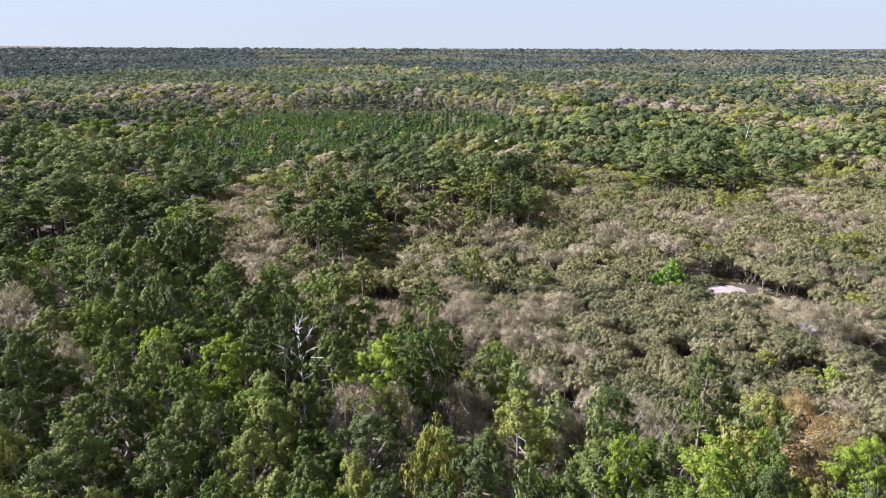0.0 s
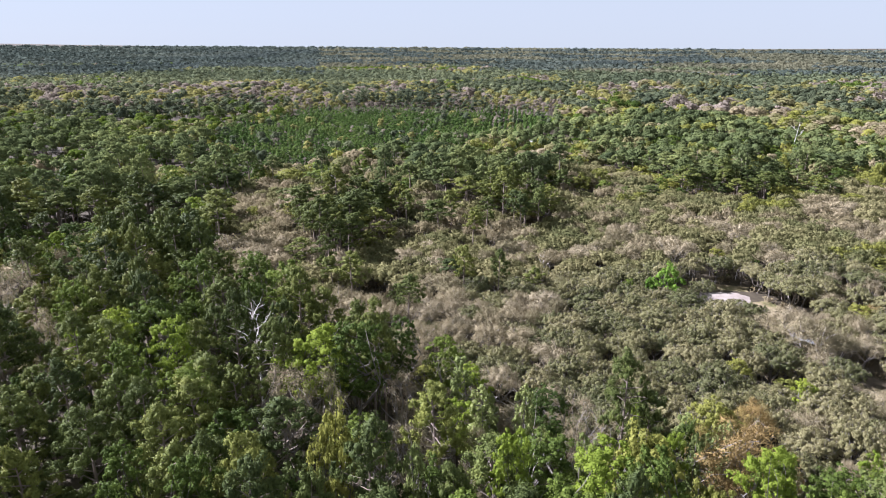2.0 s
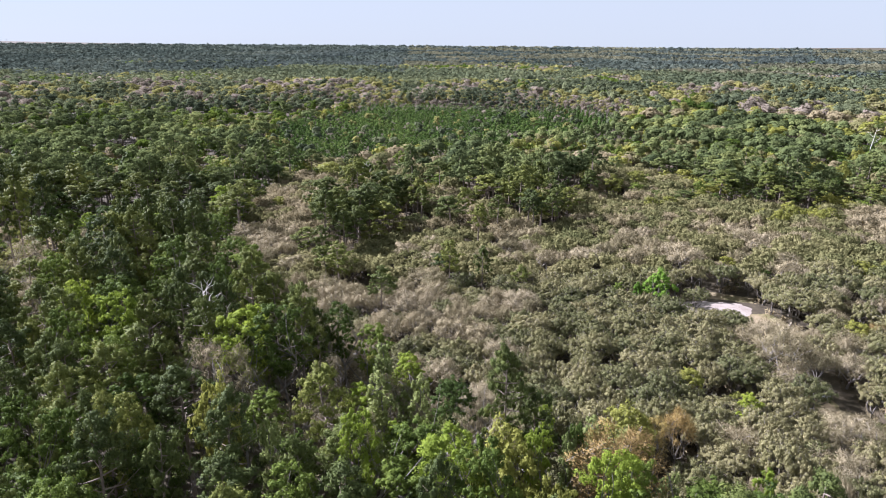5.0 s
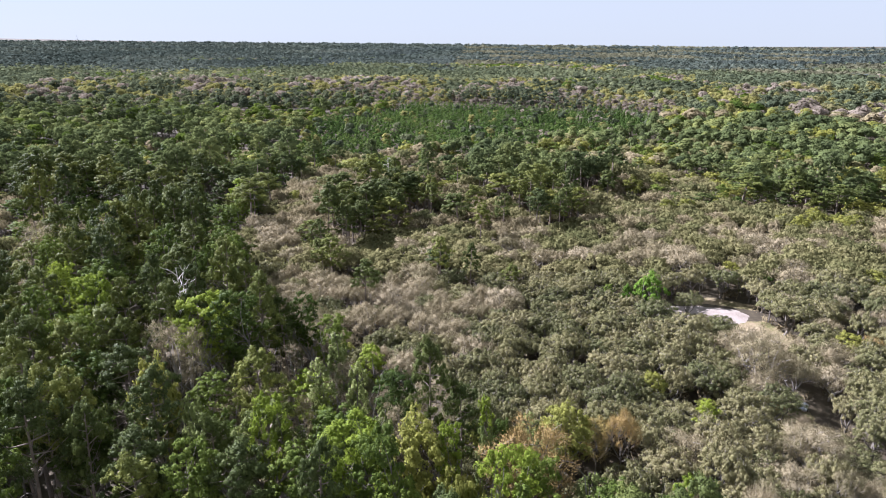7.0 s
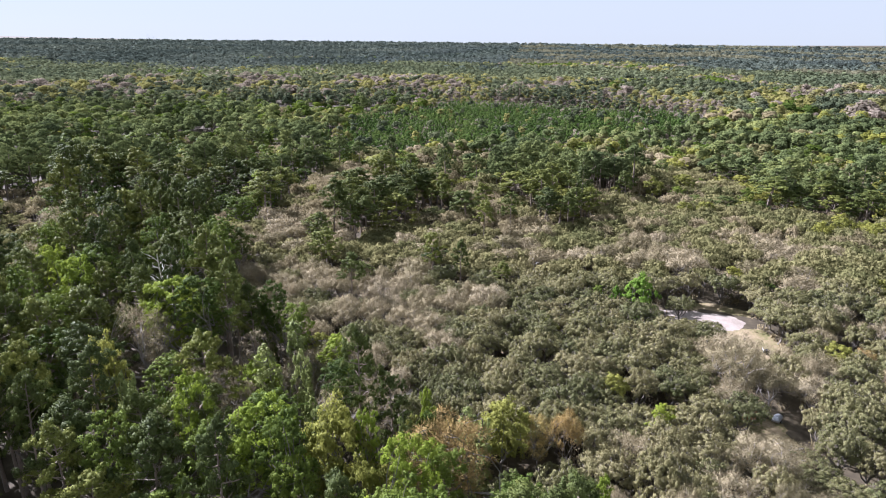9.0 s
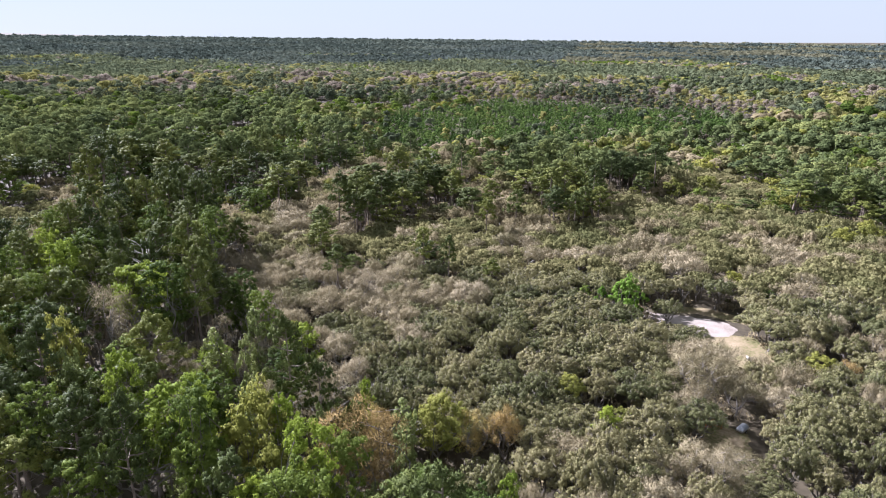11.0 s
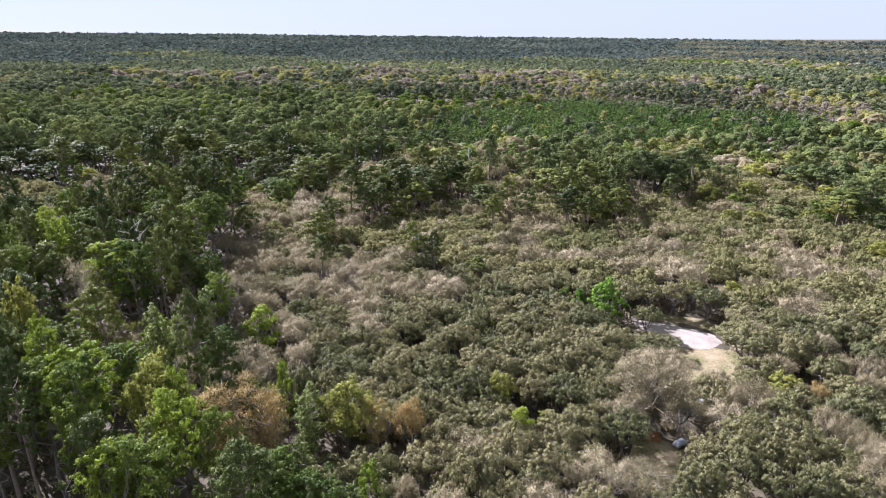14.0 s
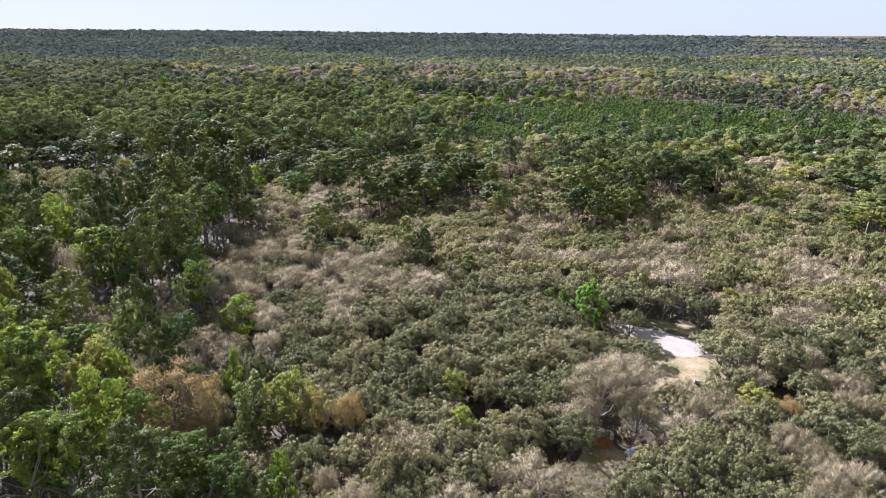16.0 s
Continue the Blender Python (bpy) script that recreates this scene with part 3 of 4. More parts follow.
# trees that stand out, one by one
rng = np.random.default_rng(19)
KNOWN = {
    "cone": [(66, 173, 5.4, 12.5), (60, 171, 2.3, 9.5)],
    "oak": [(100.5, 173.5, 8.6, 11.4), (76.5, 175.5, 4.4, 8.4), (37, 129, 5.9, 11.1), (48, 140, 5.8, 11.1), (59, 127, 6, 11.1), (48, 112, 5.2, 11.1), (67, 141, 5.8, 11.1), (111, 188, 7.2, 11.1), (61, 113, 6, 11.1), (71, 134, 5.8, 11.1), (84, 115, 5.4, 11.1), (72, 96, 6.1, 11.1), (66, 89, 5.2, 11.1), (80, 103, 5.1, 11.1), (109, 135, 5.7, 11.1), (116, 139, 6.3, 11.1), (124, 159, 6.5, 11.1)],
    "pine": [(-46, 64, 5, 29.4), (-33, 61, 4.6, 29.4), (-23, 71, 4.8, 29.4), (-29, 68, 4, 29.4), (-15, 58, 3.8, 29.4), (-44, 72, 4.4, 29.4), (-57, 71, 4.6, 29.4), (-63, 129, 6.9, 24.9), (-23, 156, 5.3, 19.2), (-35, 170, 4.1, 19.2), (-46, 216, 5.2, 19.2), (7, 209, 4.4, 19.2), (-3, 234, 4.9, 19.2), (21, 239, 5.6, 19.2), (-21, 234, 4.9, 19.2), (-34, 238, 5, 19.2), (31, 235, 4.4, 19.2), (-9, 153, 4.5, 11.3), (27, 171, 3.4, 11.3), (3, 176, 5.1, 11.3), (4, 60, 4.3, 31.6), (33, 54, 3.4, 31.6), (14, 59, 3.6, 27.1), (11, 49, 3.9, 27.1)]
    + [(-39, 115, 6.5, 27.1), (-74, 102, 6.4, 27.1), (-31, 164, 4.4, 14.7), (7, 166, 4.1, 19.2), (17, 164, 3.2, 19.2), (-42, 205, 5.3, 19.2), (-34, 229, 5.1, 19.2), (-26, 244, 5.4, 19.2), (11, 226, 4.8, 19.2), (24, 232, 4.9, 19.2), (31, 244, 5.1, 19.2), (44, 285, 5.9, 19.2), (-28, 80, 8, 27.1), (-98, 131, 8.1, 27.1), (-50, 130, 6.7, 27.1), (19, 66, 5.9, 27.1), (-45, 144, 4.9, 19.2), (-35, 187, 5.8, 19.2), (-5, 141, 4.5, 19.2), (22, 54, 4.7, 28.2), (10, 76, 4.9, 28.2), (-10, 69, 6.1, 28.2)],
    "fresh": [(-11, 87, 6.9, 30.0), (-35, 86, 4.7, 30.7), (-47, 89, 4.5, 30.7), (-58, 94, 3.3, 23.6), (-98, 214, 9.9, 18.9), (-118, 166, 4.8, 18.9), (32, 63, 5.4, 29), (52, 66, 4, 28), (13, 84, 4.1, 20), (22, 74, 2.6, 21.2), (42, 91, 2.1, 18), (21, 62, 2.9, 30.7), (-101, 177, 6.7, 17.7), (42, 72, 2.4, 25), (13, 107, 4.7, 14), (51, 57, 4.1, 23.6), (73, 81, 2.5, 18), (78, 113, 3.2, 11.6)],
    "broadleaf": [(37, 61, 4.3, 30), (47, 82, 2.2, 20), (55, 70, 3.5, 24), (64, 72, 5.2, 20.1), (72, 74, 4.1, 20.1), (-45, 97, 6.4, 28.3)],
    "lime": [(175, 328, 12, 10), (151, 302, 8.6, 10), (-90, 329, 6.3, 10), (70, 410, 8.6, 10), (92, 298, 4.1, 10), (58, 400, 9.1, 10), (76, 387, 7.9, 10), (91, 350, 6.4, 10), (79, 122, 3.1, 6.2), (111, 158, 4.8, 9.6), (38, 70, 6.2, 25.5), (-2, 66, 4.0, 29), (55, 94, 5.4, 16.5), (46, 66, 3.6, 23), (89, 205, 3.3, 8.8), (3, 114, 3.7, 8.8)],
    "bare": [(75, 202.5, 8.2, 12.8), (-8, 81, 4.4, 26), (-65, 96, 4.1, 26), (-90, 118, 5.7, 26), (32, 91, 5.1, 18.2), (36, 84, 3.9, 18.2), (-78, 265, 9, 10.4), (7, 134, 5.4, 10.4), (-64, 186, 8.4, 10.4), (190, 307, 16.7, 10.4), (161, 274, 13.2, 10.4), (104, 201, 7.5, 10.4), (-47, 192, 6.6, 10.4), (-13, 187, 5.4, 10.4), (45, 199, 6.8, 10.4), (60, 200, 5.9, 10.4), (-67, 166, 5.2, 10.4), (223, 684, 9.8, 10.4), (-14, 82, 5, 26), (154, 383, 6.8, 10.4), (-91, 256, 6.2, 10.4), (-73, 194, 8.8, 10.4), (-56, 153, 6.4, 10.4), (0, 130, 6.3, 10.4)]
    + [(19, 112, 4.9, 10.4), (36, 276, 6.4, 10.4), (19, 200, 5.8, 10.4), (16, 132, 5.5, 10.4), (89.5, 138.5, 7.8, 13.0), (90.5, 148.5, 6.6, 11.5), (107, 210, 5.7, 10.4), (3, 165, 5.2, 10.4), (22, 300, 7.8, 10.4), (28, 106, 3.8, 10.4), (30, 124, 5.4, 10.4)],
    "russet": [(52, 75, 7.6, 25), (60, 96, 3.0, 14.5), (116, 161, 3.2, 8.2), (-19, 158, 4.7, 5), (54, 79, 2.3, 22.5), (64, 100, 3.3, 13.8), (49, 83, 2.5, 18.8)],
    "vine": [(16, 82, 3.1, 23.4), (23, 83, 2.4, 23.4), (46, 75, 1.7, 23.4), (9, 61, 2.1, 28.6), (12, 95, 2.7, 22.1), (54, 86, 2.2, 18.2), (31, 75, 2.2, 22.1)],
}
HEIGHT = {"pine": (0.75, 1.15), "oak": (0.75, 1.3), "bare": (0.65, 1.15), "broadleaf": (0.6, 1.1), "lime": (0.55, 1.1), "vine": (0.8, 1.05), "russet": (0.9, 1.25), "cone": (0.95, 1.0)}
RADIUS = {"pine": (3.2, 5.2), "oak": (4.0, 6.8), "bare": (2.2, 6.6), "broadleaf": (3.4, 5.6), "lime": (3.0, 5.2), "vine": (1.8, 2.8), "russet": (3.6, 5.0)}


for kind, places in KNOWN.items():
    for x, y, r, h in places:
        r = min(r, (1.35 if kind in ("pine", "broadleaf", "fresh") else 1.8) * NATURAL[kind]) * (0.84 if kind == "pine" and h < 22 else 1.0)
        CELL.setdefault((int(x // 14), int(y // 14)), []).append((x, y, r * (1.7 if kind == "cone" else 1)))
        plant(kind, x, y, r, h / TALL[kind], "trees of the woodland")

WOODS = {}
ALIKE = ["pine", "broadleaf", "vine", "lime", "oak", "russet", "bare"]
near, later = [], []
for step, reach in ((4.6, 560), (9.0, 1050)):
    for gx in np.arange(-1150, 900, step):
        for gy in np.arange(-30, 1200, step):
            x, y = float(gx + rng.uniform(-0.5, 0.5) * step), float(gy + rng.uniform(-0.5, 0.5) * step)
            d = nearness(x, y)
            if not (reach - 560 if step > 5 else 0) <= d < reach or (step > 5 and d < 560):
                continue
            # only the land that lies before the flight
            if y < max(14 + 0.19 * (138 - x), 42 + 0.28 * x) or x > 12 + max(0.7 * y, 38 + 0.445 * y, 82 + 0.19 * y, 138):
                continue
            near.append((d, x, y))
near.sort()
for d, x, y in near:
    zone, mix, gap = kinds_at(x, y)
    if mix is None or any(inside(x, y, o) for o in OPEN):
        continue
    names = list(mix)
    w = np.array([max(0.0, mix[k]) for k in names])
    # like grows beside like
    if zone == "far":
        at = 0.5 + 0.80 * soft(x, y, 80, 4.6) + 0.60 * soft(x, y, 34, 8.8) + float(rng.uniform(-0.16, 0.16))
    else:
        at = 0.5 + 0.62 * soft(x, y, 26, 4.6) + 0.35 * soft(x, y, 75, 8.8) + float(rng.uniform(-0.33, 0.33))
    order = sorted(range(len(names)), key=lambda i: ALIKE.index(names[i]))
    kind = names[order[min(len(order) - 1, int(np.searchsorted(np.cumsum(w[order]) / w.sum(), min(0.999, max(0.0, at)))))]]
    r = float(rng.uniform(*RADIUS[kind])) * ((1.8 if kind == "pine" else 2.1) if zone == "far" else 1)
    if inside(x, y, ROADSIDE):
        zone, kind = "roadside", "oak"
    if zone in ("wood", "mixed", "pines"):
        r *= float(rng.uniform(1.05, 1.65))
    room = min(r * 0.95, gap * 0.62) * {"lush": 1.15, "wood": 1.1}.get(zone, 1.0)
    if not free(x, y, room):
        continue
    lo, hi = HEIGHT[kind]
    tall = float(rng.uniform(lo, hi))
    if zone == "lush":
        tall *= {"pine": 1.35, "broadleaf": 1.75, "vine": 1.2, "bare": 2.0, "lime": 1.6, "oak": 1.6}[kind]
    elif zone == "edge":
        tall *= {"broadleaf": 1.2, "vine": 1.0, "bare": 1.5, "lime": 1.5, "oak": 1.4}[kind]
    elif zone == "scrub" and kind == "broadleaf":
        r, tall = 0.7 * r, 0.55 * tall
    elif zone == "scrub" and kind != "lime":
        tall = float(rng.uniform(1.15, 1.45)) if kind == "oak" else float(rng.uniform(0.9, 1.25))
    elif zone == "tan" and kind in ("oak", "bare"):
        tall = float(rng.uniform(0.95, 1.25))
    elif zone == "mixed":
        tall *= {"pine": 0.82, "oak": 1.4, "bare": 1.3, "lime": 1.2}.get(kind, 0.82)
    elif zone == "far":
        tall *= float(rng.uniform(0.7, 1.1)) * (1.05 + 0.5 * soft(x, y, 48, 7.7)) * {"pine": 0.85, "lime": 1.5, "bare": 1.9, "oak": 1.9, "russet": 1.6}.get(kind, 1.0)
    elif zone == "belt":
        tall *= {"pine": 1.0, "lime": 1.6, "bare": 2.1}[kind]
    elif zone == "stand":
        tall *= 1.35
    if any(inside(x, y, o) for o in LOW):
        r, tall = 0.95 * r, 0.95 * tall
    if any(inside(x, y, o) for o in LOW_GROUND):
        tall *= 0.5
    if zone in ("wood", "mixed", "pines"):
        tall *= 1.0 + 0.45 * soft(x, y, 30, 7.7) + float(rng.uniform(-0.18, 0.18))
    if COUNT.get(kind, 0) < 300 and d < 430:
        plant(kind, x, y, r, tall, "trees of the woodland")
    else:
        WOODS.setdefault(kind, []).append((x, y, r, tall))

# ---- the woods further off, one mass for each kind ----
FAR_SHAPE = {"pine": (8.5, 21.0, 0.55, 1), "oak": (2.0, 7.6, 1.0, 0), "bare": (2.2, 8.8, 1.0, 1), "broadleaf": (5.0, 16.5, 0.8, 0), "lime": (3.5, 11.5, 0.95, 1), "vine": (2.0, 15.0, 1.0, 0), "russet": (3.5, 11.0, 1.0, 0), "sapling": (0.3, 9.0, 1.0, 0), "clump": (1.0, 16.0, 1.0, 0)}
WOOD_LABEL = {"pine": "dark green pine woods reaching into the distance", "oak": "grey-green oak scrub further off", "bare": "leafless tan-grey trees further off", "broadleaf": "fresh green broadleaf trees further off", "lime": "yellow-green trees in young leaf further off", "vine": "vine-covered trees further off", "russet": "rust-orange budding trees further off", "sapling": "dense rows of young green plantation pines"}


def far_mass(kind, trees, tris, name, label, mat=None, broad_size=60, leaf=0.40, squat=0.7, up=0.45):
    """Many small crowns with their stems as one mass; every tree has its own lumps and tone."""
    t = np.array(trees)
    n = len(t)
    low, high, squeeze, stem = FAR_SHAPE[kind]
    lumps = 5
    a = rng.uniform(0, 2 * np.pi, (n, lumps))
    q = rng.uniform(0.15, 1.0, (n, lumps))
    rr = t[:, 2:3] * 0.62 * ((1.05 - q) if kind == "sapling" else np.sqrt(1 - q * 0.75)) * rng.uniform(0.5, 1.0, (n, lumps))
    h = high * t[:, 3:4]
    z0 = np.array([land(math.hypot(x - 60, y - 120)) for x, y in t[:, :2]])[:, None]
    lc = np.stack([t[:, :1] + np.cos(a) * rr, t[:, 1:2] + np.sin(a) * rr, z0 + low + (h - low) * ((0.05 + 0.85 * q) if kind in ("pine", "sapling") else (0.25 + 0.62 * q))], -1)
    per = tris // lumps
    d = unit(rng.normal(0, 1, (n, lumps, per, 3)))
    d[..., 2] = np.where(d[..., 2] < -0.3, -d[..., 2], d[..., 2])
    lr = t[:, 2][:, None, None, None] * 0.46 * rng.uniform(0.7, 1.1, (n, lumps, per, 1))
    flat = np.array([1, 1, squat])
    c = lc[:, :, None] + d * lr * flat
    size = np.broadcast_to(t[:, 2][:, None, None] * leaf, c.shape[:3])
    mid = np.stack([t[:, 0], t[:, 1], z0[:, 0] + low + (h[:, 0] - low) * 0.4], 1)[:, None, None]
    d = unit(d * 0.5 + unit(c - mid) * 0.6 + (0, 0, up))
    v, f, ns = tri_leaves(c.reshape(-1, 3), d.reshape(-1, 3), size.reshape(-1), 0.8, 0.3)
    broad = np.array([soft(x, y, broad_size, 6.1) for x, y in t[:, :2]])
    tone = np.repeat(np.clip(0.5 + 0.75 * broad + rng.uniform(-0.25, 0.25, n), 0, 1), lumps * per * 3)
    me = mesh_of(name, v, f, [mat or FAR_LEAF[kind]], tone=tone, normals=ns)
    ob = tagged(new(name, me), label, "woods", kind="stuff")
    if stem:
        k = n
        side = unit(np.stack([t[:, 1] * 0 + 1, -0.5 + 0 * t[:, 0], 0 * t[:, 0]], 1)) * 0.22
        b = np.stack([t[:, 0], t[:, 1], z0[:, 0] - 0.2], 1)
        top = b + np.stack([0 * t[:, 0], 0 * t[:, 0], h[:, 0] * 0.75], 1)
        cross = np.stack([-side[:, 1], side[:, 0], side[:, 2]], 1)
        sv = np.stack([b - side, b + side, top, b - cross, b + cross, top], 1).reshape(-1, 3)
        new_ob = tagged(new(kind + "_stems", mesh_of(kind + "_stems", sv, np.arange(len(sv)).reshape(-1, 3), [BARK["pine" if kind == "pine" else "dead"]])), "grey-brown stems of the distant pines" if kind == "pine" else "pale grey stems of the distant trees", "stems", kind="stuff")
    return ob


ARRAYS = {}


def arrays(me):
    """A mesh of triangles and squares as vertices and triangles, kept for use again."""
    if me.name not in ARRAYS:
        v = np.empty(len(me.vertices) * 3)
        me.vertices.foreach_get("co", v)
        tri = []
        for p in me.polygons:
            q = list(p.vertices)
            tri += [(q[0], q[i], q[i + 1]) for i in range(1, len(q) - 1)]
        ARRAYS[me.name] = v.reshape(-1, 3), np.array(tri)
    return ARRAYS[me.name]


def mid_mass(kind, trees):
    """Trees past those that stand singly: stems and crowns, each as one mass."""
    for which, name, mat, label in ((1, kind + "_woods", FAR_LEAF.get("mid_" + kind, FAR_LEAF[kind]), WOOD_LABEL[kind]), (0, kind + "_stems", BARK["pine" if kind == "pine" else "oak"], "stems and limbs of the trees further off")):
        vs, fs, tones, ns, o = [], [], [], [], 0
        for x, y, r, tall in trees:
            pick = int(abs(x * 7 + y * 13)) % len(BANK[kind, 2])
            me = BANK[kind, 2][pick][which]
            v, f = arrays(me)
            s, a = r / NATURAL[kind], (x * 3.7 + y * 1.9) % 6.28
            c, n = math.cos(a) * s, math.sin(a) * s
            w = np.stack([x + v[:, 0] * c - v[:, 1] * n, y + v[:, 0] * n + v[:, 1] * c, v[:, 2] * tall], 1)
            vs.append(w)
            fs.append(f + o)
            if which:
                m = SOFT[me.name]
                ns.append(np.stack([m[:, 0] * c - m[:, 1] * n, m[:, 0] * n + m[:, 1] * c, m[:, 2] * s], 1) / s)
            tones.append(np.full(len(v), min(1.0, max(0.0, 0.5 + 0.55 * soft(x, y, 40, 6.1) + 0.5 * ((x * 12.9898 + y * 78.233) % 1.0 - 0.5)))))
            o += len(v)
        me = mesh_of(name, np.concatenate(vs), np.concatenate(fs), [mat], tone=np.concatenate(tones), normals=np.concatenate(ns) if ns else None)
        tagged(new(name, me), label, "woods", kind="stuff")


for kind, trees in WOODS.items():
    close = [p for p in trees if nearness(p[0], p[1]) < 320]
    rest = [p for p in trees if nearness(p[0], p[1]) >= 320]
    if close:
        mid_mass(kind, close)
    middle = [p for p in rest if nearness(p[0], p[1]) < 600]
    beyond = [p for p in rest if nearness(p[0], p[1]) >= 600]
    if middle:
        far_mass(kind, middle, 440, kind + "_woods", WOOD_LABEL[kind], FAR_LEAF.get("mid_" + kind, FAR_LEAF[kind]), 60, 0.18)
    # from 600 m on, crowns take the haze-tinted far_ colours
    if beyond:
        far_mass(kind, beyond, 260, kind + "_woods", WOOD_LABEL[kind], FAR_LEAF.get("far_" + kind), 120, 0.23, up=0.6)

# young plantation in rows
rows = []
for i in np.arange(-230, 75, 4.2):
    for j in np.arange(280, 760, 4.4):
        x, y = float(i + rng.normal(0, 0.5)), float(j + rng.normal(0, 0.6))
        if inside(x, y, PLANTATION) and free(x, y, 0.8):
            q = 1.25 + 0.45 * soft(x, y, 30, 3.3) + float(rng.uniform(-0.35, 0.45))
            rows.append((x, y, float(rng.uniform(1.7, 2.6)), max(0.5, q)))
WOODS_IN = {"pine": [], "lime": [], "bare": []}
for i in range(330):
    x, y = float(rng.uniform(-200, 60)), float(rng.uniform(320, 650))
    if inside(x, y, PLANTATION) and rng.random() < 0.25 + 0.75 * ((x > -90) + (y < 430)) / 2:
        k = ("pine", "pine", "lime", "bare")[int(rng.integers(4))]
        WOODS_IN[k].append((x, y, float(rng.uniform(*RADIUS[k])), float(rng.uniform(0.65, 1.1)) * (1.3 if k != "pine" else 0.85)))
# lone trees in the plantation also use the haze-tinted far_ colours
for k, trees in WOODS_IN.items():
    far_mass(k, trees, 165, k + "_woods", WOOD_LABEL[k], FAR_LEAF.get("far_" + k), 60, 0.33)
far_mass("sapling", rows, 70, "plantation_pines", WOOD_LABEL["sapling"], broad_size=35, leaf=0.38, squat=1.1, up=0.15)

# the woods towards the horizon, in ever larger clumps, haze put into their colours
CLUMPS = {}
r = 1020.0
while r < 4900:
    k = 250
    for j in range(k):
        a = radians(-48 + 145 * (j + rng.random()) / k)
        rj = r * (1 + rng.uniform(-0.010, 0.010))
        x, y = 60 - math.sin(a) * rj, 60 + math.cos(a) * rj
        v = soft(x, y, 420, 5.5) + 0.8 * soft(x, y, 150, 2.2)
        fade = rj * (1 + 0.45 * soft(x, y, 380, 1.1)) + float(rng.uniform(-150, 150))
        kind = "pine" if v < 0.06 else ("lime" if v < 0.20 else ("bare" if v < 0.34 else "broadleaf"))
        # past about 1700 m only the haze-coloured kinds remain
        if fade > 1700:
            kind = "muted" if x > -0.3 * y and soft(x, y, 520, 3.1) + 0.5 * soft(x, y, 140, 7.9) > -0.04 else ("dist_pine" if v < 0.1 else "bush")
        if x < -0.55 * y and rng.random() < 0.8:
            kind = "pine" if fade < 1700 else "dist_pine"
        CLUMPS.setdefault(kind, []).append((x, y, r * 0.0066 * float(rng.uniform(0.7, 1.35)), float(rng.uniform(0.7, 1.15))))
    r *= 1.0105
FAR_SHAPE.update({k: (0.0, 15.0, 1.0, 0) for k in LEAVES})
FAR_SHAPE["muted"] = (0.0, 13.0, 1.0, 0)
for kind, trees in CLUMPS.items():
    far_mass(kind, trees, 20, "horizon_woods", "mixed woods towards the horizon, haze put into their colours", FAR_LEAF.get("far_" + kind), 400, 0.5, squat=0.35, up=0.8)

# low growth under and between the trees
def low_growth(kind, label, tries, per, height, in_wood):
    base, way, leaf_c, leaf_s, tone = [], [], [], [], []
    for i in range(tries):
        x, y = float(rng.uniform(-170, 260)), float(rng.uniform(20, 420))
        if nearness(x, y) > 300 or y < 30 + 0.25 * x or x > 150 + 0.2 * y or any(inside(x, y, o) for o in OPEN):
            continue
        if (x < np.interp(y, EDGE_Y, EDGE_X)) != in_wood and rng.random() < 0.85:
            continue
        r = float(rng.uniform(0.6, 1.5))
        p = np.array([x, y, 0.0]) + rng.normal(0, 1, (per, 3)) * (r * 0.6, r * 0.6, 0) + np.stack([np.zeros(per)] * 2 + [rng.uniform(0, 0.5, per) * height], 1)
        base.append(p)
        way.append(rng.normal(0, 0.45, (per, 3)) + (0, 0, 1))
        tone.append(np.full(per, rng.random()))
    base, way, tone = np.concatenate(base), np.concatenate(way), np.concatenate(tone)
    v, f, n1 = twigs(base, way, np.full(len(base), height), 0.10)
    v2, f2, n2 = tri_leaves(base + (0, 0, height * 0.5), way, np.full(len(base), 0.5), 0.8, 0.8)
    me = mesh_of("undergrowth", np.concatenate([v, v2]), np.concatenate([f, f2 + len(v)]), [FAR_LEAF[kind]], tone=np.concatenate([np.repeat(tone, 3)] * 2), normals=np.concatenate([n1, n2]))
    return tagged(new("undergrowth", me), label, "undergrowth", kind="stuff")


low_growth("brush", "dry tan brush and weeds on the scrub floor", 13000, 12, 1.7, False)
low_growth("bush", "low dark green undergrowth between the trees", 7000, 10, 1.3, True)


# ---- dead wood ----
def branching(base, way, length, thick, depth, out, sides=5, droop=0.0):
    """A bare limb and the limbs that fork from it."""
    way = unit(np.asarray(way, float))
    tip = base + way * length + np.array([0, 0, -droop * length])
    out.append(limb(base, tip, thick, thick * 0.55, 0.07, 5, sides))
    if depth == 0:
        return
    for i in range(3):
        u = (0.45, 0.72, 1.0)[i]
        w = unit(way + rng.normal(0, 0.55, 3) + (0, 0, 0.15))
        branching(base + (tip - base) * u, w, length * rng.uniform(0.45, 0.65), thick * 0.55, depth - 1, out, max(3, sides - 1), droop)


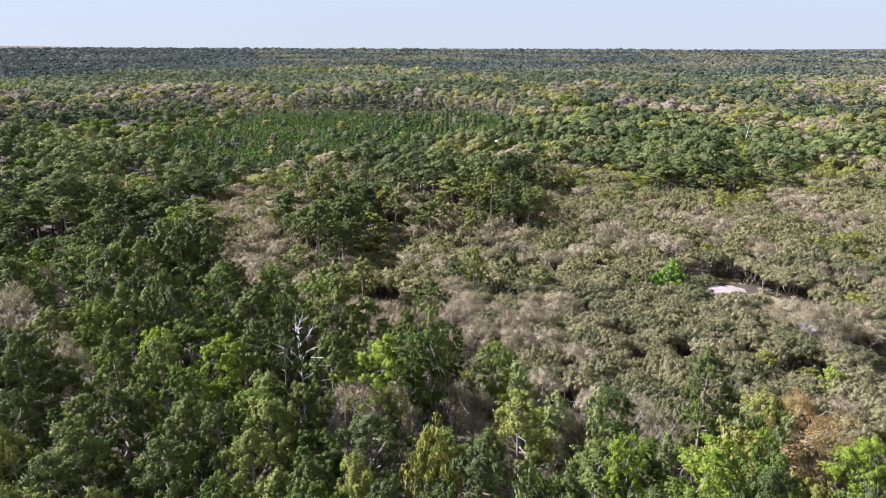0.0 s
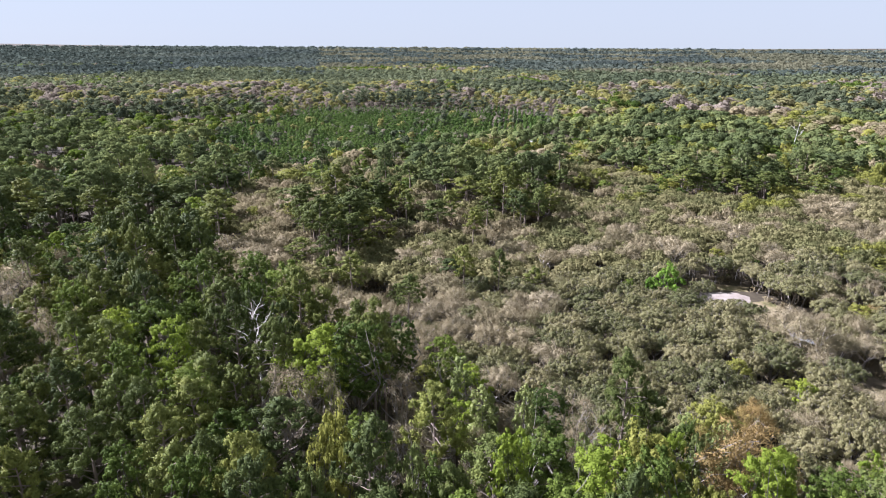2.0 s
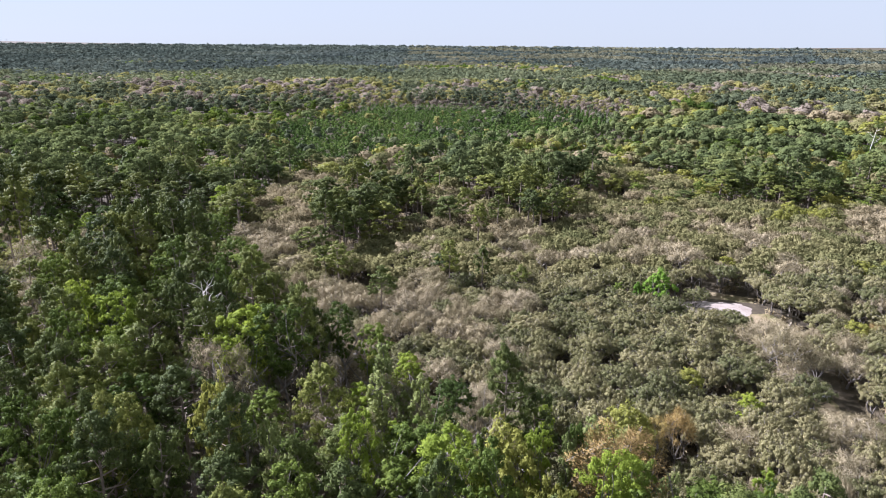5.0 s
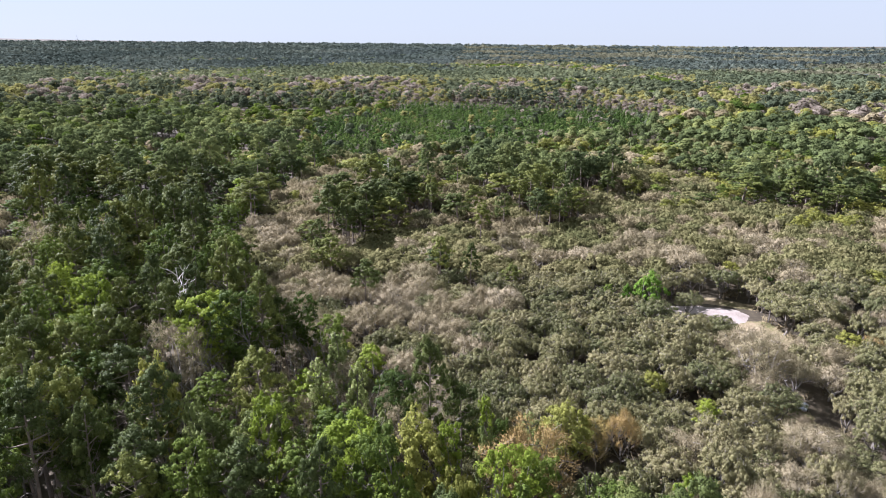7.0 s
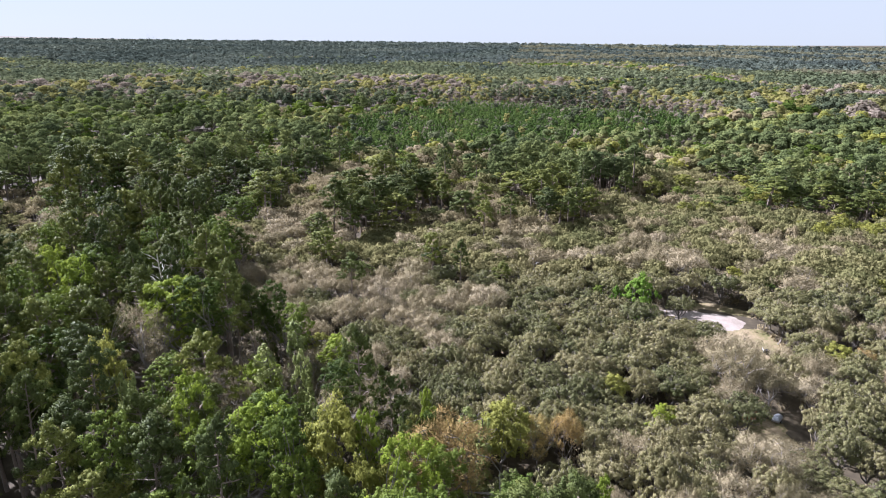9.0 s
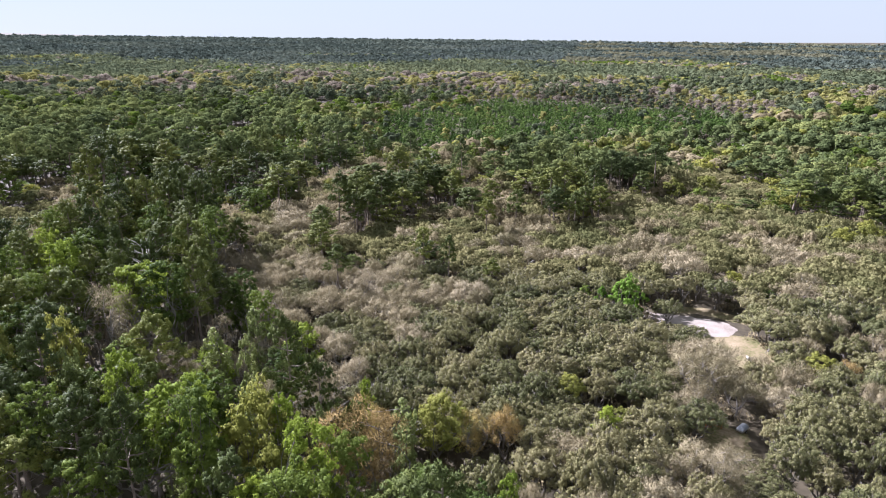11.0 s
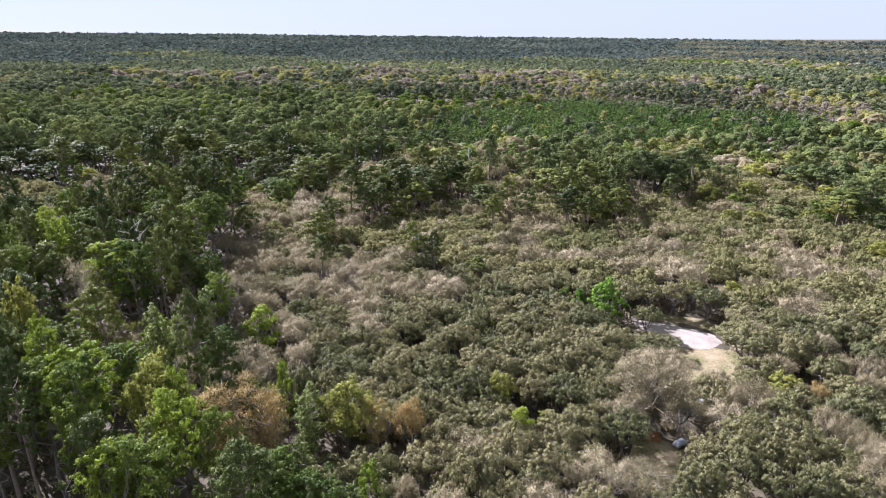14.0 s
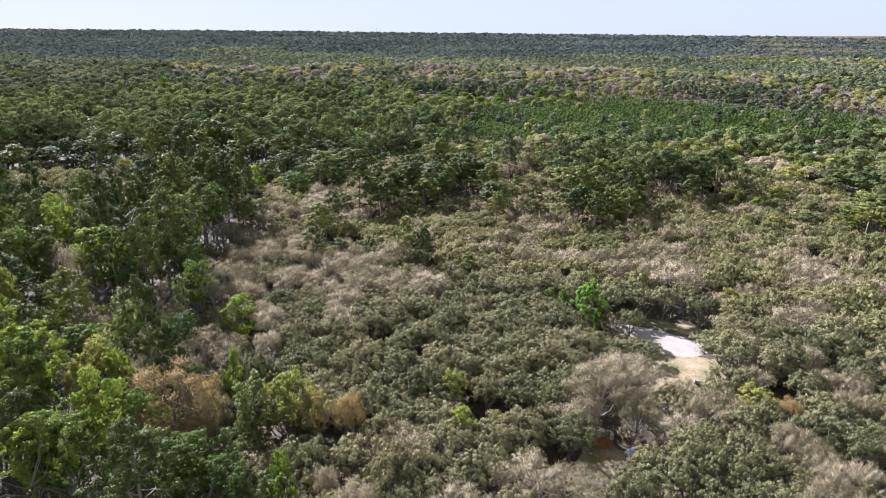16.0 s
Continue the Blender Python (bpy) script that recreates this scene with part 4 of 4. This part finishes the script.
def snag(x, y, h, label, limbs=9, lean=0.0, tuft=False):
    """A standing dead tree: a bare stem with upswept broken limbs."""
    ob = tagged(new("dead_tree"), label, "dead tree", "dead trees in the woodland")
    ob.location = (x, y, 0)
    u = np.linspace(0, 1, 8)
    line = np.stack([lean * u * h + 0.25 * np.sin(u * 4), 0.2 * np.sin(u * 3), -0.3 + u * h], 1)
    part("trunk", mesh_of("snag_trunk", *tube(line, 0.30 * (1 - u) + 0.06, 7), [BARK["dead"]]), ob)
    for i in range(limbs):
        q = 0.55 + 0.42 * i / limbs
        b = np.array([np.interp(q, u, line[:, 0]), np.interp(q, u, line[:, 1]), np.interp(q, u, line[:, 2])])
        a = i * 2.4 + rng.normal(0, 0.3)
        got = []
        branching(b, (math.cos(a), math.sin(a), 0.75), h * (0.21 - 0.13 * (q - 0.55) / 0.42), 0.11, 1, got, 5)
        part("limb", mesh_of("snag_limb", *joined(got), [BARK["dead"]]), ob)
    if tuft:
        blobs = [(line[-1] + rng.normal(0, 1, 3) * (1.9, 1.9, 1.3), (1.5, 1.5, 0.9)) for i in range(14)]
        v, f, n = crown_of(blobs, 34, 0.7)
        part("crown", mesh_of("snag_crown", v, f, [LEAF["pine"]], normals=n), ob, "small dark green top tuft")
    return ob


snag(-26.5, 99, 28.0, "tall bleached dead tree with upswept bare limbs", 13)
snag(-141, 101, 19.0, "grey dead pine with short broken limbs", 8)
snag(211, 452, 26.0, "leaning pale-trunked pine with a small dark top", 3, 0.13, True)
snag(31, 190, 9.0, "slim pale dead trunk rising from the scrub", 5)
snag(-70, 300, 15.0, "grey dead pine standing among living trees", 6)


def dead_heap(x, y, size, high, count, name, label, mat):
    """A tangle of fallen grey limbs."""
    ob = tagged(new(name), label, "deadwood", "fallen deadwood")
    ob.location = (x, y, 0)
    for i in range(count):
        a = i * 2.4 + rng.normal(0, 0.4)
        r = size * math.sqrt((i + 0.5) / count)
        got = []
        branching(np.array([math.cos(a) * r * 0.5, math.sin(a) * r * 0.5, 0.0]), (math.cos(a + 0.6), math.sin(a + 0.6), rng.uniform(0.3, 1.1)), high * rng.uniform(0.8, 1.2), 0.16, 2, got, 5)
        part("limb", mesh_of("dead_limb", *joined(got), [mat]), ob)
    return ob


dead_heap(29, 234, 7.5, 3.2, 16, "fallen_tree", "fallen grey tree with a tangle of bleached limbs", BARK["dead"])
dead_heap(4, 172, 3.0, 2.4, 6, "fallen_tree", "pale broken snag lying in the scrub", BARK["dead"])
dead_heap(25, 110, 5.0, 4.0, 7, "fallen_tree", "arching bleached limbs of a fallen oak", BARK["dead"])
RUST = rough_material("rusty_sheet_metal", [(0.3, (0.20, 0.085, 0.035)), (0.6, (0.34, 0.16, 0.07)), (0.8, (0.42, 0.23, 0.11))], 1.0, 9)
SOIL = rough_material("rusty_soil", [(0.3, (0.17, 0.10, 0.06)), (0.6, (0.30, 0.19, 0.12)), (0.8, (0.40, 0.30, 0.21))], 0.4, 3.0)
patch("bare_soil", "rust-coloured bare soil between the shrubs", "soil", [(-25, 164), (-18, 163), (-12, 165), (-14, 168), (-20, 168.5)], 0.02, SOIL)
patch("sand_patch", "pale sand spot in the grass opening", "sand", [(97, 121), (101, 121.5), (103, 124.5), (102, 127), (99, 126.5)], 0.03, SAND)
log = tagged(new("log", mesh_of("log", *tube([(-22, 164.6, 0.2), (-19, 165.2, 0.24), (-15.5, 165.6, 0.2)], [0.2, 0.22, 0.16], 8), [BARK["dead"]])), "bleached fallen log on rusty soil", "log")

# ---- things that people left in the clearing ----
def boxed(sx, sy, sz, x=0.0, y=0.0, z=0.0, bevel=0.04, taper=(1.0, 1.0)):
    """A box standing at (x, y, z), its edges rounded, its top narrowed by taper."""
    bm = bmesh.new()
    bmesh.ops.create_cube(bm, size=1)
    for q in bm.verts:
        k = taper if q.co.z > 0 else (1.0, 1.0)
        q.co = Vector((q.co.x * sx * k[0] + x, q.co.y * sy * k[1] + y, (q.co.z + 0.5) * sz + z))
    if bevel:
        bmesh.ops.bevel(bm, geom=bm.edges[:], offset=bevel, segments=2, affect="EDGES")
    return bm


def wheel_bm(r, w, x, y, z):
    bm = bmesh.new()
    bmesh.ops.create_cone(bm, cap_ends=True, segments=20, radius1=r, radius2=r, depth=w)
    bmesh.ops.bevel(bm, geom=[e for e in bm.edges if not e.is_contiguous or e.calc_face_angle(0) > 1], offset=w * 0.2, segments=2, affect="EDGES")
    bmesh.ops.transform(bm, matrix=Matrix.Translation((x, y, z)) @ Matrix.Rotation(math.pi / 2, 4, "X"), verts=bm.verts[:])
    return bm


def piece(name, bm, mat, parent, label=""):
    me = bpy.data.meshes.new(name)
    bm.to_mesh(me)
    bm.free()
    me.materials.append(mat)
    return part(name, me, parent, label)


PAINT = rough_material("dusty_pale_paint", [(0.3, (0.24, 0.26, 0.29)), (0.7, (0.38, 0.40, 0.42))], 0.8, 12, 0.45, 0.03, 0.5)
GLASS = rough_material("dark_glass", [(0.3, (0.012, 0.014, 0.016)), (0.7, (0.03, 0.033, 0.036))], 0.8, 5, 0.12, 0.0, 0.6)
RUBBER = rough_material("black_rubber", [(0.3, (0.012, 0.012, 0.012)), (0.7, (0.035, 0.034, 0.033))], 2, 20, 0.85, 0.1)
STEEL = rough_material("dull_steel", [(0.3, (0.28, 0.28, 0.28)), (0.7, (0.48, 0.48, 0.47))], 2, 16, 0.4, 0.05, 0.5, 0.8)
LAMP = rough_material("lamp_glass", [(0.3, (0.55, 0.55, 0.52)), (0.7, (0.75, 0.75, 0.72))], 2, 9, 0.2, 0.0, 0.5)


def pickup(x, y, turn):
    ob = tagged(new("pickup_truck"), "dusty pale grey pickup truck parked half under a mossy oak", "truck")
    ob.matrix_basis = pose(x, y, 0.03, 0, 0, turn)
    body = piece("body", boxed(5.2, 1.85, 0.62, 0, 0, 0.42, 0.08), PAINT, ob)
    piece("hood", boxed(1.5, 1.75, 0.16, 1.75, 0, 1.02, 0.05, (0.94, 0.92)), PAINT, ob)
    cab = piece("cab", boxed(1.75, 1.72, 0.72, 0.25, 0, 1.03, 0.07, (0.70, 0.84)), PAINT, ob)
    piece("windscreen", boxed(0.05, 1.42, 0.56, 0, 0, 0, 0.01), GLASS, cab).matrix_basis = pose(1.02, 0, 1.08, 0, -26, 0)
    piece("rear_window", boxed(0.05, 1.36, 0.42, 0, 0, 0, 0.01), GLASS, cab).matrix_basis = pose(-0.56, 0, 1.16, 0, 22, 0)
    for side in (-1, 1):
        piece("side_window", boxed(1.15, 0.04, 0.42, 0, 0, 0, 0.01), GLASS, cab).matrix_basis = pose(0.25, side * 0.83, 1.14, side * 10, 0, 0)
        piece("bed_side", boxed(2.0, 0.09, 0.32, -1.58, side * 0.86, 1.02, 0.03), PAINT, ob)
        piece("headlight", boxed(0.06, 0.34, 0.18, 2.6, side * 0.68, 0.74, 0.02), LAMP, ob)
        for px in (1.65, -1.6):
            w = piece("wheel", wheel_bm(0.37, 0.24, px, side * 0.82, 0.37), RUBBER, ob)
            piece("rim", wheel_bm(0.21, 0.26, px, side * 0.83, 0.37), STEEL, w)
    piece("tailgate", boxed(0.09, 1.7, 0.32, -2.55, 0, 1.02, 0.03), PAINT, ob)
    piece("bumper", boxed(0.16, 1.8, 0.18, 2.66, 0, 0.44, 0.04), STEEL, ob)
    return ob


pickup(96.2, 153.6, -37)


def cart(x, y, turn):
    ob = tagged(new("utility_cart"), "small black utility cart with a pale frame at the clearing's edge", "cart")
    ob.matrix_basis = pose(x, y, 0.02, 0, 0, turn)
    piece("tub", boxed(1.5, 1.0, 0.5, 0, 0, 0.42, 0.05, (1.12, 1.12)), RUBBER, ob)
    piece("drawbar", boxed(1.1, 0.07, 0.07, 1.15, 0, 0.40, 0.01), STEEL, ob)
    piece("rail", boxed(0.06, 1.1, 0.5, -0.78, 0, 0.85, 0.015), LAMP, ob)
    for side in (-1, 1):
        w = piece("wheel", wheel_bm(0.26, 0.16, 0, side * 0.62, 0.26), RUBBER, ob)
        piece("rim", wheel_bm(0.14, 0.18, 0, side * 0.62, 0.26), STEEL, w)
    return ob


cart(97.4, 166.6, 25)

def shed(x, y, turn):
    """A small shed clad with rusty sheet metal, its doorway open."""
    ob = tagged(new("shed"), "small rusty sheet-metal shed under a mossy oak", "shed")
    ob.matrix_basis = pose(x, y, 0, 0, 0, turn)
    for i in range(7):
        piece("sheet", boxed(0.43, 0.05, 2.1, 0.15 + 0.45 * i, -1.2 - 0.02 * (i % 2), 0, 0.012), RUST, ob)
    piece("back_wall", boxed(4.6, 0.08, 2.3, 0.8, 1.25, 0, 0.02), RUST, ob)
    piece("side_wall", boxed(0.08, 2.4, 2.2, 3.06, 0, 0, 0.02), RUST, ob)
    piece("side_wall", boxed(0.08, 2.4, 2.2, -1.4, 0, 0, 0.02), PAINT, ob, "pale grey sheet side wall")
    door = piece("door", boxed(0.9, 0.06, 1.9, 0, 0, 0, 0.015), PAINT, ob, "pale grey door standing open")
    door.matrix_basis = pose(-1.5, -1.6, 0.05, 0, 0, 75)
    piece("lintel", boxed(1.25, 0.08, 0.22, -0.72, -1.2, 1.95, 0.015), RUST, ob)
    for px in (-1.3, -0.12, 2.98):
        piece("post", boxed(0.12, 0.12, 2.2, px, -1.12, 0, 0.015), BARK["oak"], ob)
    piece("roof", boxed(5.0, 3.0, 0.10, 0.8, 0, 2.28, 0.03), GROUND, ob, "flat roof under brown leaf litter")
    return ob


shed(91.8, 134.2, 20)


def trailer(x, y, turn):
    """A low utility trailer under a sagging grey cover."""
    ob = tagged(new("covered_trailer"), "low trailer under a sagging silver-grey cover", "trailer")
    ob.matrix_basis = pose(x, y, 0.02, 0, 0, turn)
    piece("bed", boxed(2.6, 1.4, 0.35, 0, 0, 0.4, 0.04), STEEL, ob)
    piece("cover", boxed(2.8, 1.6, 0.75, 0, 0, 0.72, 0.16, (0.55, 0.45)), PAINT, ob, "sagging silver-grey cover")
    piece("drawbar", boxed(1.2, 0.08, 0.08, 1.8, 0, 0.42, 0.015), STEEL, ob)
    for side in (-1, 1):
        w = piece("wheel", wheel_bm(0.32, 0.2, -0.2, side * 0.82, 0.32), RUBBER, ob)
        piece("rim", wheel_bm(0.18, 0.22, -0.2, side * 0.83, 0.32), STEEL, w)
    return ob


trailer(98.6, 135.4, 70)

# ---- houses far off ----
WALL = rough_material("pale_siding", [(0.3, (0.50, 0.48, 0.45)), (0.7, (0.66, 0.64, 0.61))], 0.3, 4, 0.8, 0.1)
ROOF_A = rough_material("grey_shingle", [(0.3, (0.20, 0.20, 0.21)), (0.7, (0.38, 0.38, 0.39))], 0.4, 5, 0.85, 0.3)
ROOF_B = rough_material("pale_metal_roof", [(0.3, (0.48, 0.48, 0.49)), (0.7, (0.64, 0.64, 0.64))], 0.3, 4, 0.5, 0.1)
DOOR = rough_material("brown_door", [(0.3, (0.10, 0.06, 0.04)), (0.7, (0.20, 0.13, 0.09))], 1, 9, 0.6, 0.1)


def house(x, y, turn, w, d, roof, label):
    ob = tagged(new("house"), label, "house", "houses among the distant trees")
    ob.matrix_basis = pose(x, y, land(math.hypot(x - 60, y - 120)) - 0.05, 0, 0, turn)
    wall = piece("wall", boxed(w, d, 3.0, 0, 0, 0, 0.0), WALL, ob)
    h = d * 0.26
    vs = [(-w / 2 - 0.6, -d / 2 - 0.6, 2.95), (w / 2 + 0.6, -d / 2 - 0.6, 2.95), (w / 2 + 0.6, d / 2 + 0.6, 2.95), (-w / 2 - 0.6, d / 2 + 0.6, 2.95), (-w / 2 - 0.6, 0, 2.95 + h), (w / 2 + 0.6, 0, 2.95 + h)]
    vs += [(a, b, c + 0.22) for a, b, c in vs]
    fs = [(0, 3, 2, 1), (6, 7, 11, 10), (8, 9, 10, 11), (0, 1, 7, 6), (2, 3, 9, 8), (1, 2, 8, 11, 7), (3, 0, 6, 10, 9)]
    part("roof", mesh_of("roof", vs, fs, [roof]), ob)
    for side in (-1, 1):
        for i in range(3):
            piece("window", boxed(1.3, 0.08, 1.2, (i - 1) * w * 0.3 + 0.4, side * (d / 2 + 0.02), 0.95, 0.0), GLASS, wall)
    piece("door", boxed(1.0, 0.08, 2.05, -w * 0.15, -d / 2 - 0.03, 0.05, 0.0), DOOR, wall)
    return ob


for x, y, turn, w, d, roof, label in (
    (-880, 600, 35, 22, 11, ROOF_B, "long pale house with a bright metal roof among bare trees"),
    (-905, 640, 50, 20, 10, ROOF_A, "pale house with a grey shingle roof among bare trees"),
    (-800, 632, 20, 18, 10, ROOF_B, "small pale house with a bright metal roof"),
    (-550, 900, 30, 20, 10, ROOF_B, "pale house with a bright roof in a far opening"),
    (40, 476, 15, 11, 6, ROOF_B, "small white house with a pale roof behind the pines"),
    (70, 484, -20, 9, 6, ROOF_B, "small white shed with a pale roof behind the pines"),
    (-594, 962, 10, 20, 11, ROOF_A, "pale house with a grey roof in a far opening"),
):
    house(x, y, turn, w, d, roof, label)


def mast(x, y, high):
    ob = tagged(new("radio_mast"), "thin grey lattice radio mast on the horizon", "mast", "masts on the horizon")
    ob.location = (x, y, land(math.hypot(x - 60, y - 120)))
    for i in range(3):
        a = i * 2.094
        part("leg", mesh_of("mast_leg", *tube([(math.cos(a) * 2.4, math.sin(a) * 2.4, -0.5), (math.cos(a) * 0.7, math.sin(a) * 0.7, high)], [0.35, 0.2], 5), [STEEL]), ob)
    for k in range(6):
        z = high * (k + 0.5) / 6
        r = 2.4 - 1.7 * z / high
        ring = [(math.cos(i * 2.094) * r, math.sin(i * 2.094) * r, z) for i in range(3)]
        got = [tube([ring[i], ring[(i + 1) % 3]], [0.15, 0.15], 4) for i in range(3)]
        part("brace", mesh_of("mast_brace", *joined(got), [STEEL]), ob)
    return ob


mast(-3160, 2849, 62)
mast(-3141, 2870, 50)
